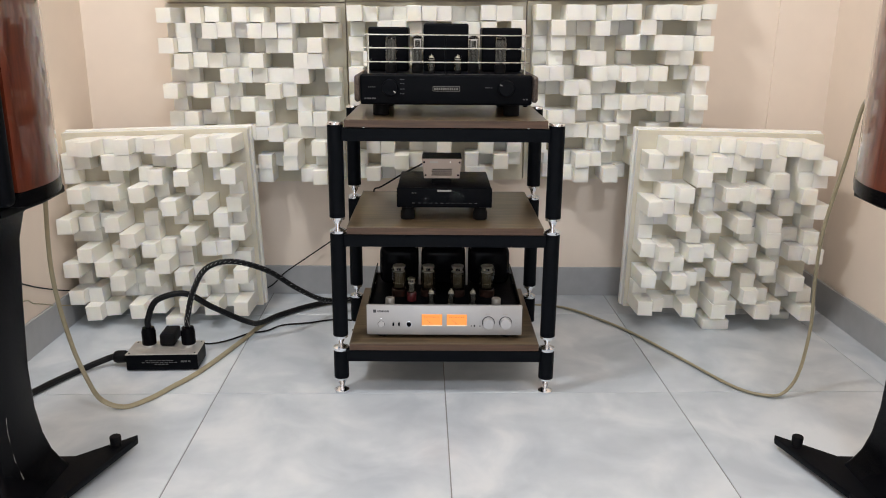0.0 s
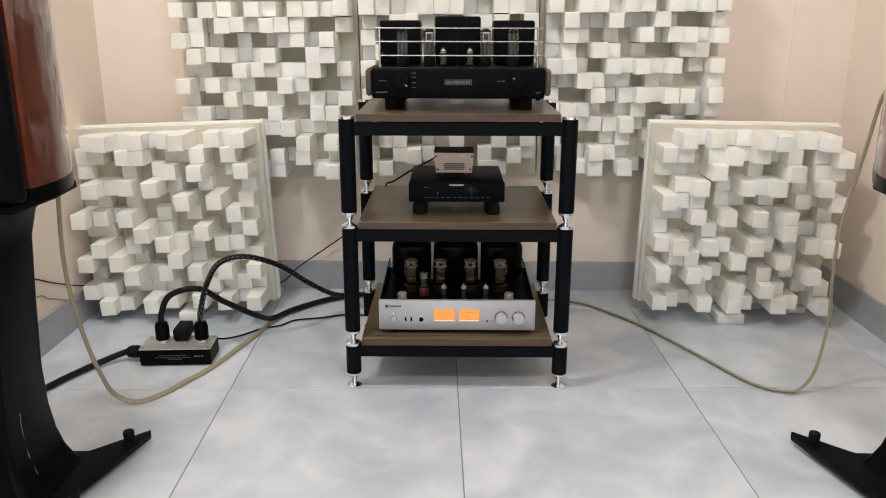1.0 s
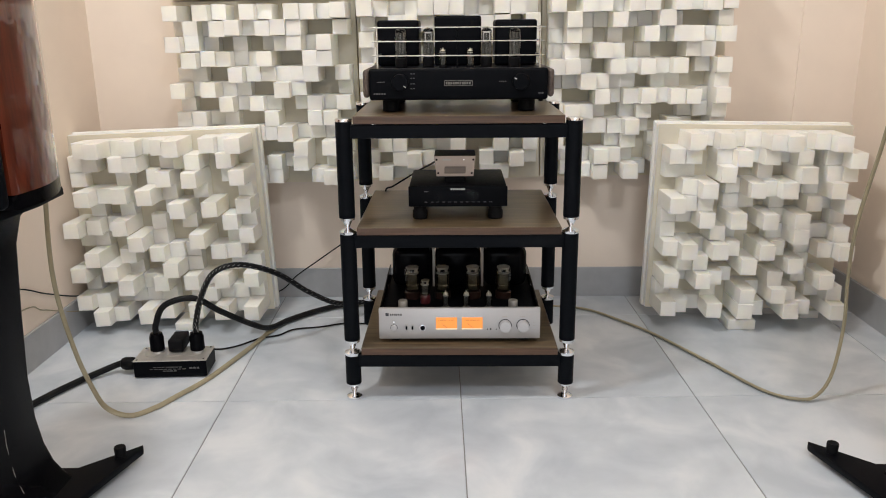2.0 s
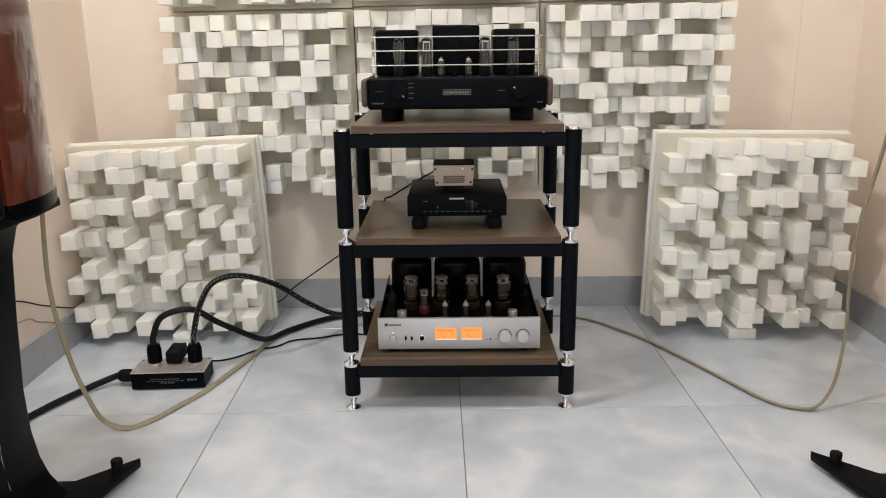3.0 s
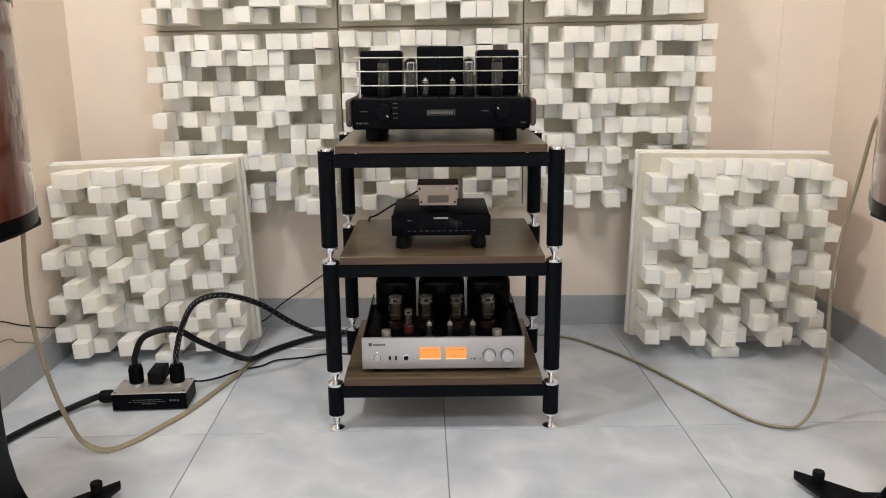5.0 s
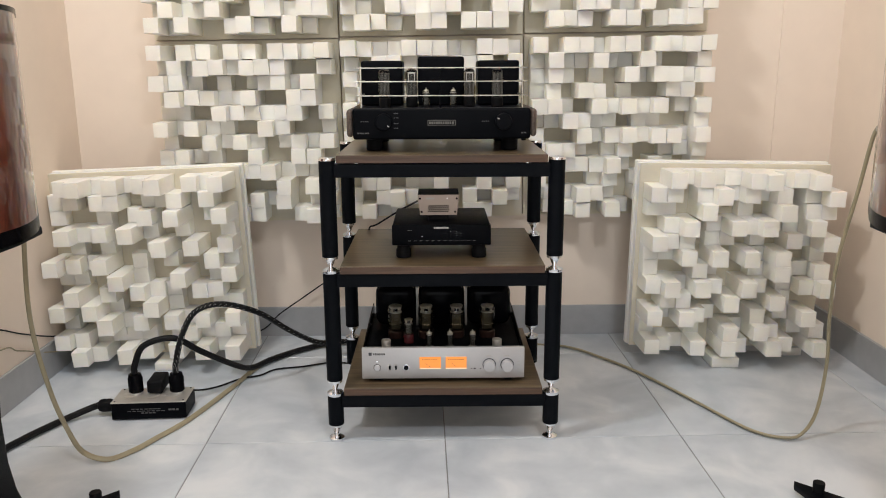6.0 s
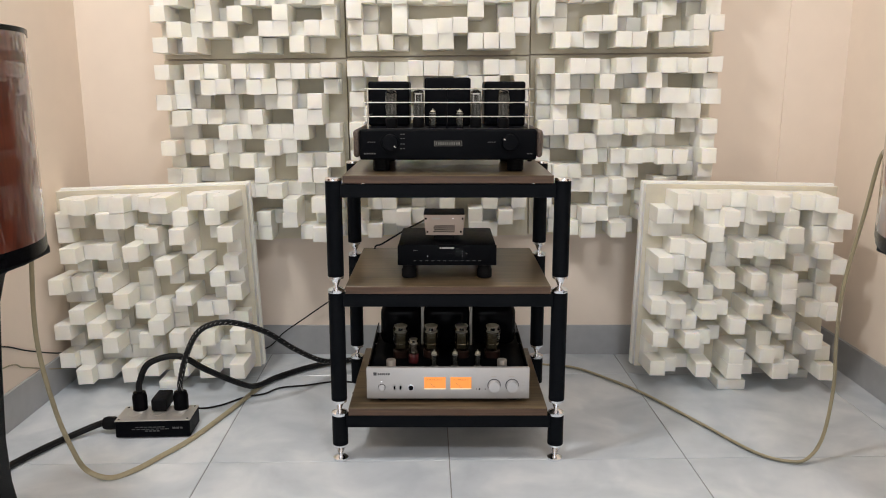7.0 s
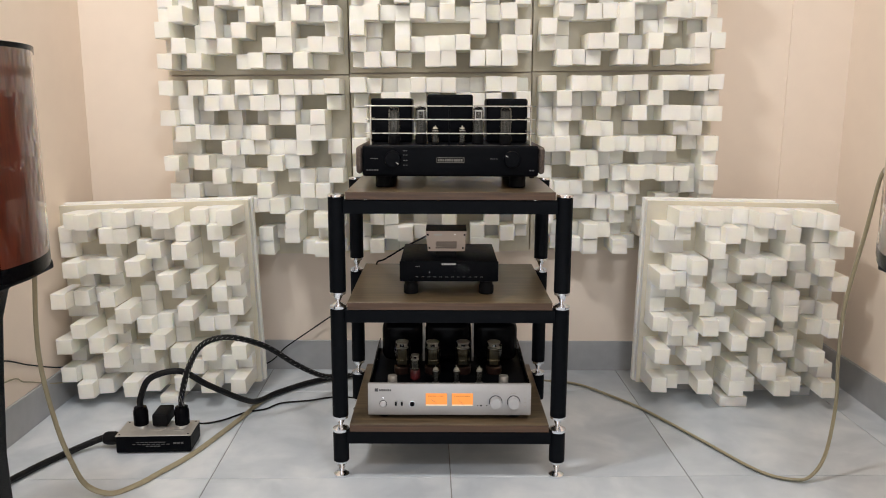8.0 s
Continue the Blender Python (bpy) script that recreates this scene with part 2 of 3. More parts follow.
def part(name, bm, material, parent, label="", smooth=35):
    me = finish(bm, name, smooth)
    me.materials.append(material)
    ob = new(name, me)
    ob.parent = parent
    return tagged(ob, label)


def thing(name, m, label, category, group="", kind=""):
    ob = new(name)
    ob.empty_display_size = 0.05
    ob.matrix_world = m
    return tagged(ob, label, category, group, kind)


def structure(name, bm, material, label, category):
    me = finish(bm, name, 0)
    me.materials.append(material)
    return tagged(new(name, me), label, category, kind="structure")


def B():
    return bmesh.new()


RX = pose(0, 0, 0, 90, 0, 0)      # turns a lathe's axis towards -y

# ---------------------------------------------------------------- room
XL, XR, YB, YF, ZC = -1.205, 1.302, 0.812, -4.2, 2.8
structure("wall_back", box(B(), XL - 0.2, XR + 0.2, YB, YB + 0.15, 0, ZC), M_WALL, "cream painted plaster back wall", "wall")
structure("wall_left", box(B(), XL - 0.15, XL, YF, YB, 0, ZC), M_WALL, "cream painted plaster side wall", "wall")
structure("wall_right", box(B(), XR, XR + 0.15, YF, YB, 0, ZC), M_WALL, "cream painted plaster side wall", "wall")
bm = B()
for x0, x1, z0, z1 in ((XL - 0.2, -1.05, 0, ZC), (0.55, XR + 0.2, 0, ZC), (-1.05, 0.55, 2.15, ZC)):
    box(bm, x0, x1, YF - 0.15, YF, z0, z1)
structure("wall_front", bm, M_WALL, "cream painted plaster wall with a wide doorway", "wall")
structure("corner_pilaster", box(B(), 1.105, XR + 0.05, 0.8055, YB + 0.05, 0, ZC), M_WALL, "shallow cream painted corner pilaster", "pilaster")
structure("ceiling", box(B(), XL - 0.2, XR + 0.2, YF - 0.15, YB + 0.15, ZC, ZC + 0.1), M_CEIL, "plain white painted ceiling", "ceiling")
floor = structure("floor", box(B(), XL - 0.2, XR + 0.2, YF - 0.15, YB + 0.15, -0.08, -0.002), M_GROUT, "polished pale grey marble-look tiled floor", "floor")
SK = 0.105
structure("baseboard_back", box(B(), XL + 0.01, 1.105, YB - 0.009, YB, 0, SK, 0.001, 1), M_SKIRT, "grey ceramic tile skirting along the wall", "baseboard")
structure("baseboard_left", box(B(), XL, XL + 0.01, YF, YB, 0, SK, 0.001, 1), M_SKIRT, "grey ceramic tile skirting along the wall", "baseboard")
structure("baseboard_right", box(B(), XR - 0.01, XR, YF, 0.797, 0, SK, 0.001, 1), M_SKIRT, "grey ceramic tile skirting along the wall", "baseboard")


# ---------------------------------------------------------------- diffuser panels
LEVEL = (0.006, 0.046, 0.092, 0.14)
CELL, MARGIN = 0.0466, 0.0155
BLOCKS = {}


def block_mesh(level, kind):
    """A foam block that stands proud of the backing towards -y, slightly tapered with soft front edges."""
    if (level, kind) not in BLOCKS:
        r = random.Random(level * 10 + kind)
        h, s, bm = LEVEL[level] + r.uniform(-0.009, 0.009) * (level > 0), CELL / 2, B()
        rings = []
        for k, y in ((1.02, 0.0), (1.0, -h + min(h * 0.4, 0.0025)), (0.96, -h)):
            rings.append([bm.verts.new((s * k * sx + r.uniform(-1, 1) * 0.0014, y + r.uniform(-1, 1) * 0.0018 * (y < 0), s * k * sz + r.uniform(-1, 1) * 0.0014)) for sx, sz in ((-1, -1), (1, -1), (1, 1), (-1, 1))])
        for a, b in zip(rings, rings[1:]):
            for i in range(4):
                bm.faces.new((a[i], a[(i + 1) % 4], b[(i + 1) % 4], b[i]))
        bm.faces.new(rings[-1])
        me = finish(bm, "block", 50)
        me.materials.append(M_FOAM)
        BLOCKS[level, kind] = me
    return BLOCKS[level, kind]


def diffuser(m, rows, label, group, back=0.03, rim=0.0):
    """A square panel of 12 by 12 foam blocks: origin at its lower left back corner, x to the right, blocks towards -y."""
    side = CELL * 12 + MARGIN * 2
    ob = thing("diffuser_panel", m, label, "acoustic panel", group)
    part("backing", box(B(), 0.001, side - 0.001, 0.003 - back, 0, 0.001, side - 0.001, 0.002, 1), M_FOAM if rim else M_RECESS, ob)
    # thin added sheet whose tan colour paints the shade between the blocks
    part("recess_shade_sheet", box(B(), 0.0016, side - 0.0016, -back, 0.0029 - back, 0.0016, side - 0.0016), M_RECESS, ob, "white foam backing face, tinted with the warm shade between the blocks")
    if rim:
        part("frame", box(B(), -rim, side + rim, 0.001, 0.026, -0.004, side + rim, 0.003, 1), M_FOAM, ob, "white painted backing board")
    r = random.Random(label + rows)
    for i, row in enumerate(rows.split()):
        for j, c in enumerate(row):
            if c == "0":
                continue
            b = new("block", block_mesh(int(c), r.randrange(7)))
            b.parent = ob
            b.matrix_local = pose(MARGIN + CELL * (j + 0.5) + r.uniform(-0.0007, 0.0007), -back + 0.0005, side - MARGIN - CELL * (i + 0.5) + r.uniform(-0.0007, 0.0007), r.uniform(-0.9, 0.9), r.uniform(-0.9, 0.9), r.uniform(-0.9, 0.9))
    return ob


WALL_L = "303203203323 121332333002 321010123130 032211300330 110032222302 313110032001 100212101212 221100200220 120302231112 021020003031 201100213012 102102200231"
WALL_C = "321133311331 103321022303 201203102103 120310230210 302101320132 013200102310 210312003102 102030210321 310211021030 022011300312 102321102131 121101002200"
WALL_R = "303313303233 131131131002 131010313323 120320100220 331032323013 113211011002 100312323313 232101200112 122223102102 200012010211 111321020120 012303102012"
UP_L = "132012301230 203102310213 012310203120 231020131202 103213020132 320101232010 012320103213 210132021030 230301321323 301313003002 131230033233 313002320310"
UP_C = "210321032103 031202131020 302110230213 123021302130 210302131021 032130210312 301203021320 120311203102 232231313230 310200003012 210322330033 132103303330"
UP_R = "021302130213 310213021302 203120310210 132031202131 010320213020 321012301203 203201321030 132010230121 031223113231 310003012012 210331130033 032203302230"
LEAN_L = "023121230213 110220112020 100101203013 032203101001 010100130302 321301010021 110031003012 030202110220 303100310011 100312021202 321111012111 032032020313"
LEAN_R = "031211331230 220231212023 110300103022 023013231130 322011010213 113030313001 100210013112 231320320123 022003003100 313210020130 100103132012 321303203203"

TILT = pose(0, 0, 0, 0, -0.55, 0)
for row, patterns, z in ((0, (WALL_L, WALL_C, WALL_R), 0.424), (1, (UP_L, UP_C, UP_R), 0.424 + 0.592)):
    for k, pat in enumerate(patterns):
        diffuser(pose(-0.318, YB - 0.001, 0, 0, 0, 0) @ TILT @ pose((k - 1) * 0.592 + 0.002, 0, z + (-0.006, -0.002, 0.0)[k], 0, 0, 0), pat,
                 "square white foam block diffuser panel hung on the wall", "diffuser panels on the wall", 0.028)
diffuser(pose(-1.189, 0.603, 0.016, 0, -2.1, 0), LEAN_L,
         "white foam block diffuser panel standing in the corner", "diffuser panels on the floor", 0.03, 0.004)
diffuser(pose(0.598, 0.603, 0.04, 0, 0.9, 0), LEAN_R,
         "white foam block diffuser panel standing before the wall", "diffuser panels on the floor", 0.03, 0.004)

for m, h, w in ((pose(0.877, 0.49, 0), 0.033, 0.043), (pose(-0.868, 0.5, 0), 0.026, 0.03)):
    foot = thing("foam_foot", m, "loose white foam block propping the diffuser panel", "foam block", "foam feet")
    part("block", box(B(), -w, w, -0.02, 0.125, 0, h, 0.004), M_FOAM, foot)
for x, h in ((-1.14, 0.019), (1.13, 0.027)):
    foot = thing("foam_foot", pose(x, 0.58, 0), "small white foam block under the diffuser panel", "foam block", "foam feet")
    part("block", box(B(), -0.03, 0.03, -0.01, 0.04, 0, h, 0.003), M_FOAM, foot)

# ---------------------------------------------------------------- equipment rack
PX, PY0, PY1, PR = 0.2695, 0.008, 0.43, 0.0195
rack = thing("equipment_rack", pose(-0.004, 0, 0), "black steel three-tier rack with walnut shelves and polished spikes", "rack")
SPANS = ((0.043, 0.121), (0.161, 0.436), (0.476, 0.706))
for px in (-PX, PX):
    for py in (PY0, PY1):
        for i, (z0, z1) in enumerate(SPANS):
            post = part("post", cyl(B(), PR, z1 - z0, pose(px, py, z0), 0.0008, 28), M_BLACK, rack)
            bm = B()
            if i == 0:
                lathe(bm, [(0.0165, 0.0), (0.019, 0.002), (0.019, 0.007), (0.013, 0.011), (0.007, 0.014), (0.006, 0.018), (0.0145, 0.036), (0.0175, 0.0385), (0.0175, 0.043)], pose(px, py, 0), 28)
            else:
                lathe(bm, [(0.0195, -0.04), (0.0202, -0.038), (0.0202, -0.033), (0.012, -0.029), (0.0045, -0.0255), (0.0125, -0.007), (0.0185, -0.0055), (0.0185, 0.0)], pose(px, py, z0), 28)
            part("spike", bm, M_CHROME, rack, "polished steel cone spike")
        part("cap", lathe(B(), [(0.0197, 0), (0.0199, 0.004), (0.0185, 0.0065), (0.010, 0.0075), (0.002, 0.008)], pose(px, py, 0.706), 28), M_CHROME, rack, "polished steel post cap")
for z0, z1 in ((0.0915, 0.1225), (0.4025, 0.4335), (0.667, 0.698)):
    for y in (PY0, PY1):
        part("crossbar", box(B(), -PX + 0.017, PX - 0.017, y - 0.014, y + 0.014, z0, z1, 0.001, 1), M_BLACK, rack)
    for x in (-PX, PX):
        part("side_bar", box(B(), x * 0.82 - 0.012, x * 0.82 + 0.012, PY0 + 0.013, PY1 - 0.013, z0 + 0.001, z1 - 0.002, 0.001, 1), M_BLACK, rack)
SHELF = (0.1235, 0.4345, 0.7005)
TH = 0.0185
for k, z in enumerate(SHELF):
    part("shelf", box(B(), -0.246, 0.246, -0.006, 0.452, z, z + TH, 0.0008, 1), M_BOARD, rack, "walnut veneer shelf board")
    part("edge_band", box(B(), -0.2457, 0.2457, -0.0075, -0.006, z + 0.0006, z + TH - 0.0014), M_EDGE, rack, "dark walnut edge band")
    for x in (-0.2, 0.2):
        for y in (PY0, PY1):
            part("shelf_pad", cyl(B(), 0.008, 0.004, pose(x, y, z - 0.0035)), M_CHROME, rack)
S3, S2, S1 = (z + TH for z in SHELF)


def bars(parent, x, z, y, w, h, n, material=M_PRINT, seed=1, label=""):
    """A short run of plain bars that stands for small print on a front that faces -y."""
    r = random.Random(seed)
    bm, p = B(), x
    for k in range(n):
        bw = w / n * r.uniform(0.6, 0.85)
        box(bm, p, p + bw, y - 0.0006, y, z, z + h)
        p += w / n
    return part("print", bm, material, parent, label, 0)


def screw(parent, x, y, z, r=0.002, material=M_SATIN):
    return part("screw", cyl(B(), r, 0.0012, pose(x, y, z) @ RX, 0.0003, 10), material, parent)


# ---------------------------------------------------------------- tubes
def tube(name, parent, x, y, z, r, h, base_h, base_mat, plate=M_PLATE, style="getter", ring=0.0):
    """A valve: base, ribbed plate, support rods, glass bulb, and by its style a dark dome, a silvered tip or a framed getter cap."""
    at = pose(x, y, z)
    part(name + "_base", lathe(B(), [(r * 0.95, 0), (r, 0.002), (r, base_h - 0.002), (r * 0.9, base_h)], at, 20), base_mat, parent)
    wide = 0.82 if style == "dome" else 0.56
    z0, z1 = base_h + h * 0.03, h * (0.88 if style == "dome" else 0.74)
    bm = B()
    part("plate", box(B(), -r * wide, r * wide, -r * 0.3, r * 0.3, z0, z1, 0.001, 1, at), M_OLIVE if plate is M_OLIVE else M_DARKPLATE, parent, "dark tube plate")
    ribs = 7 if style == "dome" else 5
    for k in range(ribs):
        c = r * wide * (2 * (k + 0.5) / ribs - 1)
        box(bm, c - r * 0.045, c + r * 0.045, -r * 0.42, -r * 0.3, z0, z1, 0, 1, at)
    part("plate_rib", bm, plate, parent, "fine grey plate ribs")
    for k in (-0.74, 0.74):
        part("support_rod", cyl(B(), r * 0.06, h * 0.78 - base_h, pose(x + k * r, y, z + base_h), 0, 8), M_GETTER, parent)
    if style != "dome":
        part("mica_disc", lathe(B(), [(r * 0.8, 0), (r * 0.8, 0.0012)], pose(x, y, z + h * 0.755), 16), M_LOGO, parent, "pale mica disc")
    if style == "dome":
        part("dome", lathe(B(), [(r * 0.9, h * 0.9), (r * 0.82, h * 0.94), (r * 0.5, h * 0.975), (r * 0.1, h * 0.985)], at, 20), M_SATIN, parent, "darkened dome")
    if style == "tip":
        part("getter_cap", lathe(B(), [(r * 0.7, h * 0.84), (r * 0.6, h * 0.89), (r * 0.32, h * 0.94), (r * 0.12, h * 0.97), (r * 0.04, h * 1.04)], at, 20), M_CAPSILVER, parent, "silvered pointed tip")
    if style == "getter":
        part("getter_cap", lathe(B(), [(r * 0.6, h * 0.8), (r * 0.66, h * 0.87), (r * 0.83, h * 0.94), (r * 0.7, h * 0.95), (r * 0.05, h * 0.93)], at, 20), M_CAPSILVER, parent, "silvered getter cap")
        part("getter_window", box(B(), -r * 0.27, r * 0.27, -r * 0.74, -r * 0.5, h * 0.815, h * 0.895, 0.0005, 1, at), M_SATIN, parent, "dark getter plate")
        part("cage_ring", lathe(B(), [(r * 0.8, h * 0.40), (r * 0.82, h * 0.41), (r * 0.8, h * 0.42)], at, 20), M_GETTER, parent)
    if ring:
        part("printed_label", lathe(B(), [(r * 1.01, h * ring), (r * 1.01, h * (ring + 0.03))], at, 24), M_LOGO, parent, "pale printed band")
        bm = B()
        for x0, x1, z0, z1 in ((-0.5, 0.5, 0.9, 0.86), (-0.5, 0.5, 0.68, 0.64), (-0.56, -0.44, 0.64, 0.9), (0.44, 0.56, 0.64, 0.9)):
            box(bm, r * x0, r * x1, -r * 1.03, -r * 0.98, h * min(z0, z1), h * max(z0, z1), 0, 1, at)
        part("printed_mark", bm, M_LOGO, parent, "pale printed square outline")
    bulb = part("bulb", lathe(B(), [(r * 0.8, base_h), (r * 0.95, base_h + 0.1 * h), (r, h * 0.5), (r, h * 0.78), (r * 0.93, h * 0.9), (r * 0.78, h * 0.955), (r * 0.5, h * 0.99), (r * 0.1, h)], at, 24), M_GLASS, parent, "clear glass bulb")
    bulb.visible_shadow = False


# ---------------------------------------------------------------- amplifier on the top shelf
amp = thing("tube_amplifier", pose(-0.004, 0.046, S1), "black tube amplifier with a rod cage on the top shelf", "amplifier")
for x in (-0.164, 0.166):
    for y in (0.065, 0.31):
        part("foot", cyl(B(), 0.0205, 0.036, pose(x, y, 0), 0.002, 28), M_RUBBER, amp)
part("front_panel", box(B(), -0.2105, 0.2105, 0, 0.02, 0.031, 0.104, 0.006, 3), M_SATIN, amp)
part("chassis", box(B(), -0.2, 0.2, 0.02, 0.36, 0.036, 0.102, 0.002, 1), M_SATIN, amp)
for s in (-1, 1):
    part("wooden_cheek", box(B(), min(s * 0.2105, s * 0.226), max(s * 0.2105, s * 0.226), 0.006, 0.36, 0.036, 0.102, 0.008, 3), M_CHEEK, amp, "dark walnut side cheek")
for x in (-0.137, 0.146):
    knob = part("knob", lathe(B(), [(0.0195, 0), (0.0195, 0.012), (0.018, 0.015), (0.005, 0.0155)], pose(x, 0, 0.073) @ RX, 32), M_SATIN, amp, "round black knob")
    part("pointer", box(B(), -0.001, 0.001, -0.0165, -0.0155, 0.012, 0.018, m=pose(x, 0, 0.073, 0, 130 if x < 0 else -60, 0)), M_LOGO, knob, "white pointer mark")
logo = part("nameplate", box(B(), -0.033, 0.033, -0.001, 0, 0.064, 0.0765), M_NAME, amp, "small silver nameplate")
part("nameplate_field", box(B(), -0.0318, 0.0318, -0.0015, -0.001, 0.0652, 0.0753), M_SATIN, logo)
bars(logo, -0.0295, 0.0672, -0.0015, 0.059, 0.006, 11, M_NAME, 3)
for i, z in enumerate((0.091, 0.081, 0.068, 0.057)):
    bars(amp, -0.113, z, 0, 0.012, 0.002, 2, M_PRINT, i)
bars(amp, -0.191, 0.0725, 0, 0.02, 0.002, 4, M_PRINT, 7)
bars(amp, -0.2, 0.0445, 0, 0.03, 0.0034, 5, M_PRINT, 8)
bars(amp, 0.095, 0.0725, 0, 0.018, 0.002, 4, M_PRINT, 9)
bars(amp, 0.188, 0.0445, 0, 0.014, 0.003, 2, M_PRINT, 10)
part("locking_pin", cyl(B(), 0.006, 0.01, pose(0.196, 0.02, 0.026), 0.001), M_RUBBER, amp)
for x, w, h in ((-0.152, 0.106, 0.113), (0.0, 0.119, 0.123), (0.148, 0.106, 0.113)):
    part("transformer_cover", box(B(), x - w / 2, x + w / 2, 0.19, 0.32, 0.102, 0.102 + h, 0.006, 3), M_SATIN, amp, "black transformer cover")
for x in (-0.139, 0.137):
    tube("power_tube", amp, x, 0.09, 0.102, 0.0145, 0.094, 0.024, M_RUBBER, style="dome")
for x in (-0.073, 0.07):
    tube("output_tube", amp, x, 0.12, 0.102, 0.0145, 0.094, 0.024, M_RUBBER, M_PLATE, "dome", 0.27)
for x in (-0.037, 0.029):
    tube("small_tube", amp, x, 0.08, 0.102, 0.0092, 0.046, 0.006, M_RUBBER, style="tip")
CX0, CX1, CY0, CY1 = -0.197, 0.198, 0.028, 0.335
for z in (0.132, 0.165, 0.1965):
    bm = B()
    for y in (CY0, CY1):
        cyl(bm, 0.0015, CX1 - CX0 + 0.012, pose(CX0 - 0.006, y, z, 0, 90, 0), 0, 10)
    for x in (CX0, CX1):
        cyl(bm, 0.0015, CY1 - CY0, pose(x, CY0, z, -90, 0, 0), 0, 10)
    part("cage_rod", bm, M_BRASS, amp, "champagne metal cage rod")
for x, y in ((CX0 + 0.006, CY0), (CX1 - 0.006, CY0), (CX0 + 0.006, CY1), (CX1 - 0.006, CY1), (CX0 + 0.002, 0.06), (CX1 - 0.002, 0.06), (-0.003, CY1)):
    part("cage_post", cyl(B(), 0.002, 0.098, pose(x, y, 0.102), 0, 10), M_BRASS, amp, "champagne metal cage post")
part("cage_post", cyl(B(), 0.002, 0.098, pose(-0.003, CY0 + 0.004, 0.102), 0, 10), M_SATIN, amp)
part("cage_base", box(B(), CX0, CX1, CY0 - 0.003, CY0 + 0.003, 0.102, 0.1035), M_PRINT, amp)

# ---------------------------------------------------------------- converter on the middle shelf
dac = thing("audio_converter", pose(-0.006, 0.064, S2), "black box-shaped audio converter on round rubber feet", "converter")
for x in (-0.095, 0.094):
    for y in (0.03, 0.24):
        part("foot", lathe(B(), [(0.017, 0), (0.0185, 0.003), (0.0185, 0.02), (0.016, 0.024), (0.016, 0.036)], pose(x, y, 0), 26), M_RUBBER, dac)
part("body", box(B(), -0.121, 0.121, 0.004, 0.245, 0.036, 0.0865, 0.004, 2), M_SATIN, dac)
part("front_panel", box(B(), -0.122, 0.122, 0, 0.006, 0.0355, 0.087, 0.0025, 2), M_SATIN, dac)
bars(dac, -0.018, 0.0775, 0, 0.036, 0.0042, 7, M_LOGO, 21)
bars(dac, -0.083, 0.0725, 0, 0.012, 0.002, 3, M_PRINT, 22)
for i in range(12):
    bars(dac, -0.082 + i * 0.0145, 0.0465, 0, 0.0075, 0.0018, 2, M_PRINT, 30 + i)
for x, z in ((0.023, 0.0705), (0.038, 0.0712), (0.038, 0.0595), (-0.048, 0.059)):
    part("indicator", cyl(B(), 0.0006, 0.0008, pose(x, 0, z) @ RX, 0, 8), M_LED, dac)
part("power_button", cyl(B(), 0.007, 0.002, pose(0.008, 0, 0.059) @ RX, 0.0005), M_SATIN, dac)
bars(dac, 0.0325, 0.0645, 0, 0.006, 0.002, 1, M_PRINT, 44)
bars(dac, 0.046, 0.0645, 0, 0.006, 0.002, 1, M_PRINT, 45)

hp = thing("small_amplifier", pose(-0.013, 0.116, S2 + 0.0865), "small silver-fronted box on a black stand", "amplifier")
part("stand", box(B(), -0.026, 0.026, 0.005, 0.06, 0, 0.0155, 0.003), M_RUBBER, hp)
outline = [(-0.0465, 0.0), (0.0465, 0.0), (0.052, 0.0515), (-0.052, 0.0515)]
part("front_panel", prism(B(), outline, 0, 0.004, 0.0008, pose(0, 0.004, 0.0155) @ RX, 1), M_DULL, hp, "dull silver front plate")
part("body", prism(B(), [(-0.046, 0.0005), (0.046, 0.0005), (0.0515, 0.052), (-0.0515, 0.052)], -0.1, 0, 0.002, pose(0, 0.0045, 0.0155) @ RX, 1), M_SATIN, hp)
for x, z in ((-0.046, 0.0575), (0.046, 0.0575), (-0.042, 0.024), (0.042, 0.024)):
    screw(hp, x, 0, z, 0.0027)
for i in range(4):
    for j in range(11):
        x = -0.025 + j * 0.0048 + (i % 2) * 0.0024
        part("vent_hole", cyl(B(), 0.0021, 0.0006, pose(x, 0.0001, 0.0245 + i * 0.0048) @ RX, 0, 6), M_SATIN, hp)
bars(hp, -0.031, 0.0555, 0, 0.029, 0.0045, 1, M_GREYMETAL, 50)
part("indicator", cyl(B(), 0.0014, 0.0008, pose(0.022, 0, 0.058) @ RX, 0, 8), M_LED, hp)

